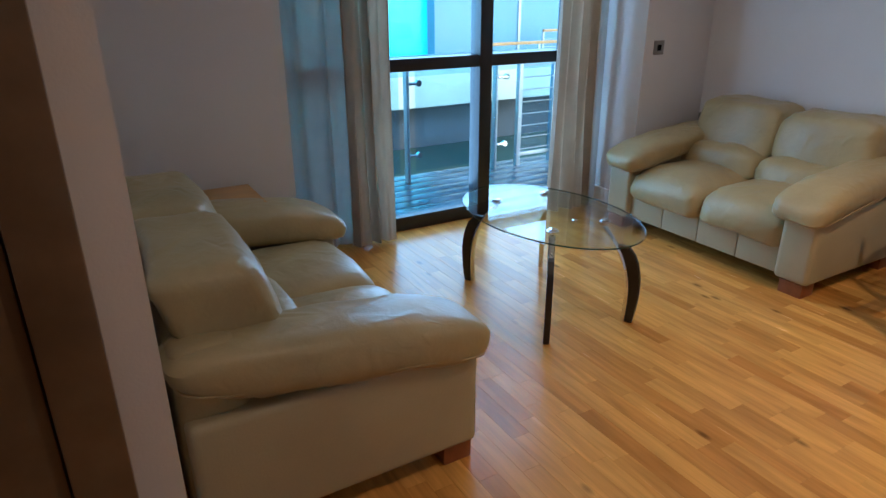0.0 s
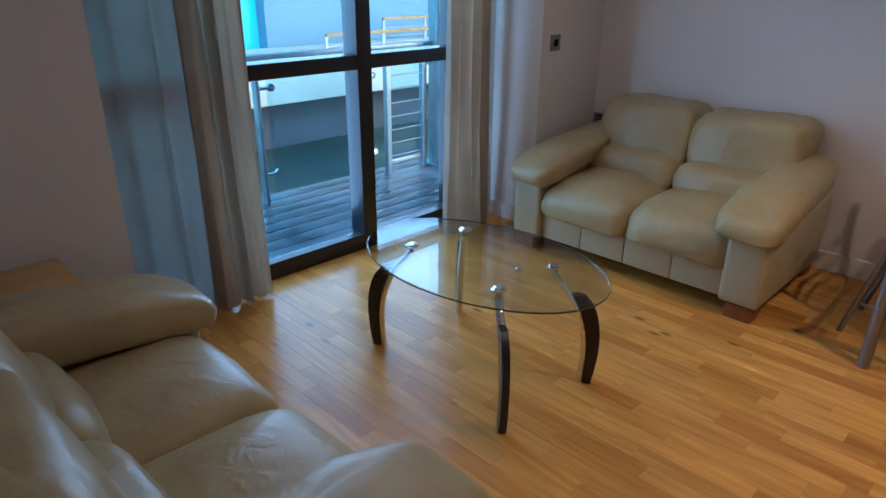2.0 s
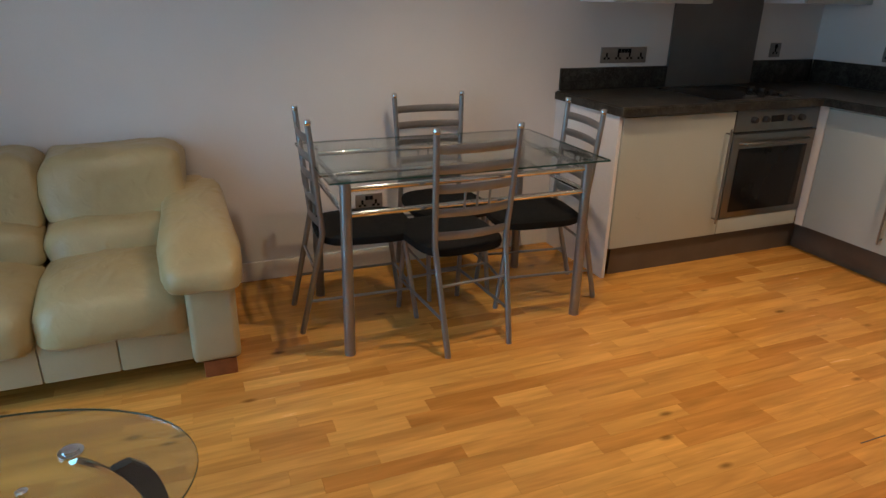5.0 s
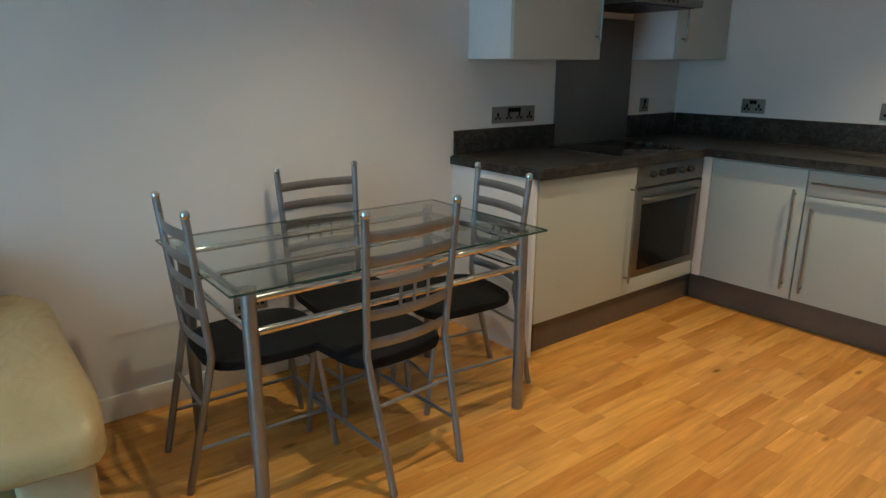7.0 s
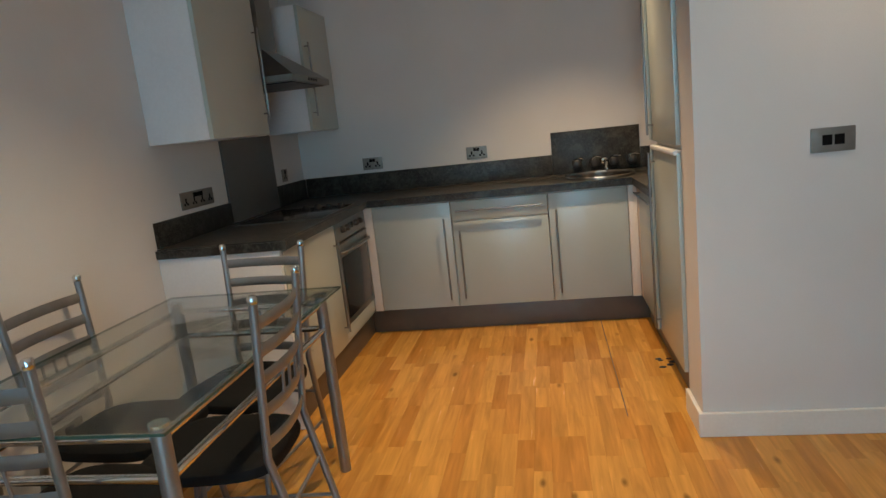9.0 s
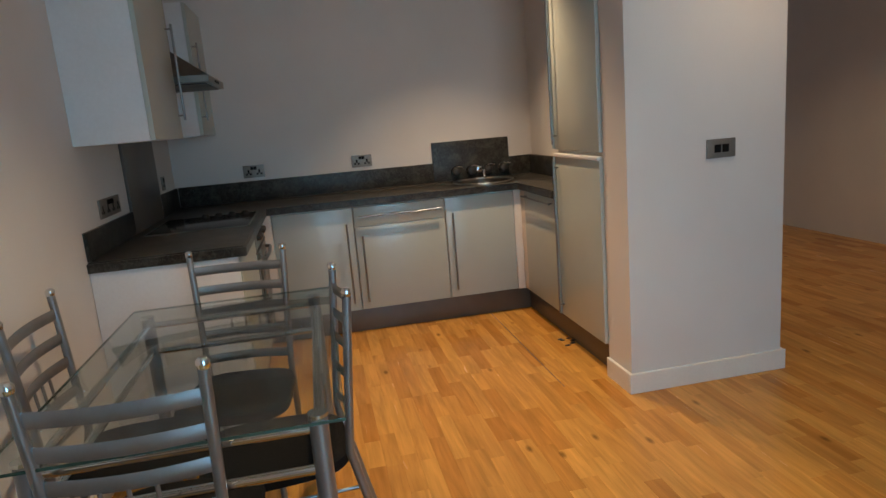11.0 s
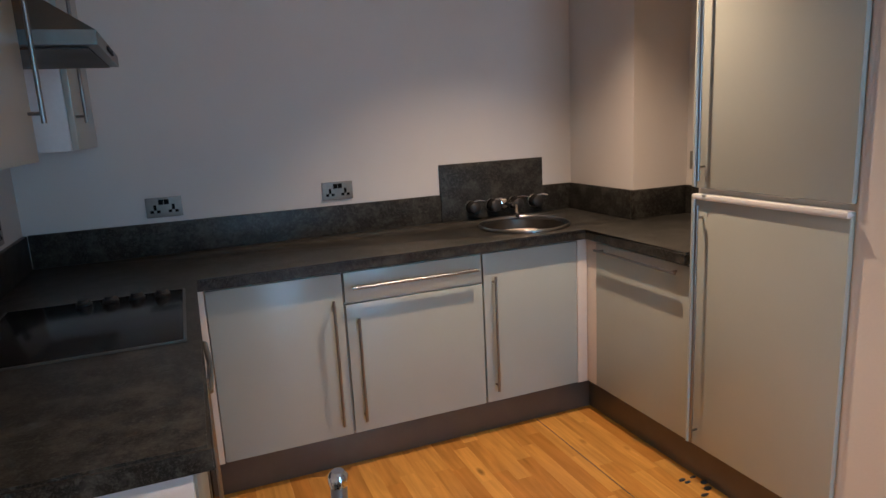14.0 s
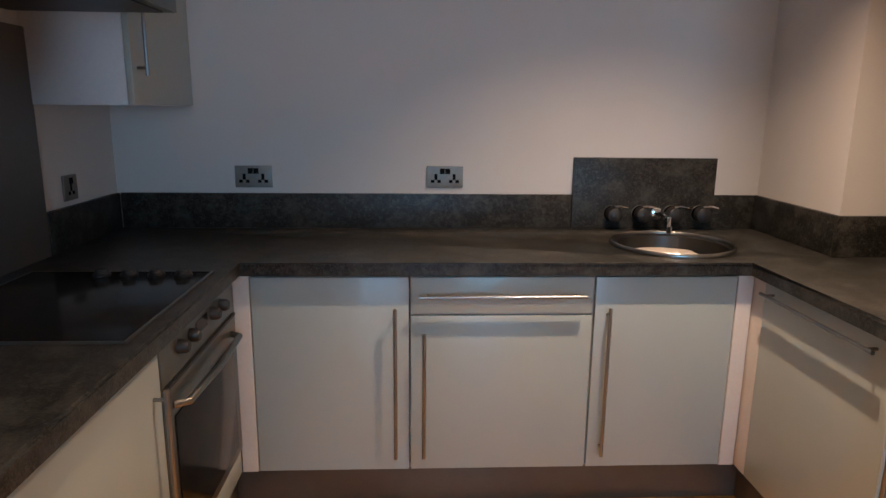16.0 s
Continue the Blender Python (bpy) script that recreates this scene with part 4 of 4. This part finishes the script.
def side_screen():
    t = thing("balcony_gate", pose(4.10, 5.29, DECK), "steel framed glass gate panel with horizontal wires", "gate")
    for x in (-0.19, 0.19):
        part("post", box(x - 0.022, x + 0.022, -0.022, 0.022, 0, 1.0, 0.004), M_GALV, t)
    part("mesh_panel", box(-0.165, 0.165, -0.004, 0.004, 0.12, 0.93), M_PANE, t, smooth=False)
    for k in range(8):
        part("wire", bar([(-0.168, -0.012, 0.15 + 0.105 * k), (0.168, -0.012, 0.15 + 0.105 * k)], 0.005, 6), M_GALV, t)
    part("bottom_rail", box(-0.168, 0.168, -0.012, 0.012, 0.085, 0.118, 0.003), M_GALV, t)
    for z in (0.2, 0.85):
        part("hinge", bar([(0.215, -0.02, z), (0.26, -0.02, z)], 0.016, 10), M_CHROME, t)


side_screen()
t = thing("balcony_column", pose(4.50, 5.24, DECK), "broad grey steel column at the balcony edge", "column")
part("shaft", box(-0.10, 0.10, -0.10, 0.10, 0.016, 2.9, 0.012), M_GALV, t)
part("downpipe", bar([(-0.14, -0.06, 0.016), (-0.14, -0.06, 2.9)], 0.03, 12), M_GALV, t)
part("base_plate", box(-0.17, 0.14, -0.14, 0.14, 0, 0.015), M_GALV, t)

setting("ground", box(-300, 300, -300, 400, -3.4, -3.2), M_ASPH, "dark wet courtyard ground", "ground")


def block(name, label, x0, x1, y, z0, z1, material, joints, rows=()):
    t = thing(name, pose((x0 + x1) / 2, y, z0), label, "building")
    h = (x1 - x0) / 2
    part("wall", box(-h, h, 0, 3.0, 0, z1 - z0), material, t)
    n = max(1, int((x1 - x0) / joints))
    for k in range(1, n):
        x = -h + k * (x1 - x0) / n
        part("joint_cover", box(x - 0.03, x + 0.03, -0.03, -0.001, 0, z1 - z0), M_GALV, t, smooth=False)
    for z in rows:
        part("floor_band", box(-h, h, -0.05, -0.031, z - 0.04, z + 0.04), M_GALV, t, smooth=False)
    return t


block("apartment_building", "grey-blue clad building across the courtyard", 7.15, 28, 12.5, -3.2, 9.0, M_CLAD, 1.9, (4.6, 7.4))
block("glazed_building", "turquoise glazed block across the courtyard", -6, 7.15, 12.8, -3.2, 9.0, M_CYAN, 5.6, ())
t = thing("courtyard_terrace", pose(4, 9.4, -3.2), "pale rendered terrace edge above a recess coloured dark as shade", "terrace")
part("slab", box(-12, 16, 0, 2.6, 2.92, 3.40, 0.02), M_RENDER, t)
# recess face coloured dark to stand in for the shade under the slab
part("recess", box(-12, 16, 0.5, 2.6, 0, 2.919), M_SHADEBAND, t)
part("bank", box(-12, 16, -2.6, 0.499, 0, 2.2, 0.05), M_ASPH, t)


def far_railing(x0, x1, y, z, label):
    t = thing("terrace_railing", pose((x0 + x1) / 2, y, z), label, "railing")
    h = (x1 - x0) / 2
    part("handrail", box(-h, h, -0.03, 0.03, 1.02, 1.07, 0.01), M_TIMBER, t, "orange timber handrail")
    n = int((x1 - x0) / 1.1)
    for k in range(n + 1):
        x = -h + 2 * h * k / n
        part("post", box(x - 0.02, x + 0.02, -0.02, 0.02, 0, 1.02), M_GALV, t, smooth=False)
    for k in range(6):
        part("wire", box(-h, h, -0.004, 0.004, 0.12 + 0.15 * k, 0.128 + 0.15 * k), M_GALV, t, smooth=False)


far_railing(6.7, 13.5, 10.0, -0.50, "far terrace railing with timber handrail and wires")
far_railing(9.2, 17, 11.6, -0.42, "second far railing with timber handrail and wires")


# ---- hatch seam in the floor and crumbs by the plinth ----
tagged(part("floor_seam", box(2.152, 2.156, -1.05, 0.30, 0.0003, 0.0012), M_DARK, None, "", False), "thin dark seam cut along the kitchen floor", "floor seam", "", "structure")
rng_dirt = random.Random(4)
for k in range(7):
    cx, cy = 1.87 + rng_dirt.uniform(-0.02, 0.06), -0.30 + rng_dirt.uniform(-0.06, 0.10)
    s = rng_dirt.uniform(0.008, 0.02)
    tagged(part("debris", pad(cx, cy, s * 0.22, s, s * rng_dirt.uniform(0.3, 0.6), s * 0.25, 0.8, 0.9, 10, 6, 0.003, k), M_DARK), "small dark crumb of dirt on the floor", "debris", "dirt by the plinth")


# ---- oak strip floor, piece by piece ----
def strip_floor():
    """Three-strip oak boards laid along y; the strips passed nearest are pieces of their own."""
    rng = random.Random(7)
    floor = thing("floor", pose(0, 0, 0), "honey-coloured oak strip floor with knots", "floor", "", "structure")
    w, gap = 0.069, 0.00012
    shapes = {}
    rest_v, rest_f = [], []
    count = 0
    x = -1.45
    while x < EAST - 0.005:
        x1 = min(x + w, EAST - 0.002)
        y = -2.75 - rng.random() * 0.4
        while y < DOOR_Y - 0.032:
            ln = rng.choice((0.22, 0.28, 0.34, 0.40, 0.46, 0.55))
            ya, yb = max(y, -2.748), min(y + ln, DOOR_Y - 0.032)
            y += ln
            if yb - ya < 0.02:
                continue
            cx, cy = (x + x1) / 2, (ya + yb) / 2
            if x < 0.28 and cy > 1.78 or cy < SOUTH and cx > 1.0 or cy > NORTH + 0.2 and not REC_L < cx < REC_R:
                continue
            hx, hy = (x1 - x) / 2 - gap, (yb - ya) / 2 - gap
            b = 0.0003
            vs = [(-hx, -hy, -0.011), (hx, -hy, -0.011), (hx, hy, -0.011), (-hx, hy, -0.011), (-hx, -hy, -b), (hx, -hy, -b), (hx, hy, -b), (-hx, hy, -b),
                  (-hx + b, -hy + b, 0), (hx - b, -hy + b, 0), (hx - b, hy - b, 0), (-hx + b, hy - b, 0)]
            fs = [(0, 1, 5, 4), (1, 2, 6, 5), (2, 3, 7, 6), (3, 0, 4, 7), (4, 5, 9, 8), (5, 6, 10, 9), (6, 7, 11, 10), (7, 4, 8, 11), (8, 9, 10, 11)]
            if count < 300 and 1.9 < cx < 3.2 and -1.0 < cy < 2.5:
                key = (round(hx, 4), round(hy, 3))
                if key not in shapes:
                    me = bpy.data.meshes.new("floor_strip")
                    me.from_pydata(vs, [], fs)
                    me.materials.append(M_STRIP)
                    shapes[key] = me
                ob = new("floor_strip", shapes[key])
                ob.parent, ob.location = floor, (cx, cy, 0)
                count += 1
            else:
                k = len(rest_v)
                rest_v += [(p[0] + cx, p[1] + cy, p[2]) for p in vs]
                rest_f += [tuple(i + k for i in f) for f in fs]
        x += w
    me = bpy.data.meshes.new("floor_strips")
    me.from_pydata(rest_v, [], rest_f)
    me.materials.append(M_STRIP_REST)
    ob = new("floor_strips", me)
    ob.parent = floor
    tagged(ob, kind="stuff")


strip_floor()
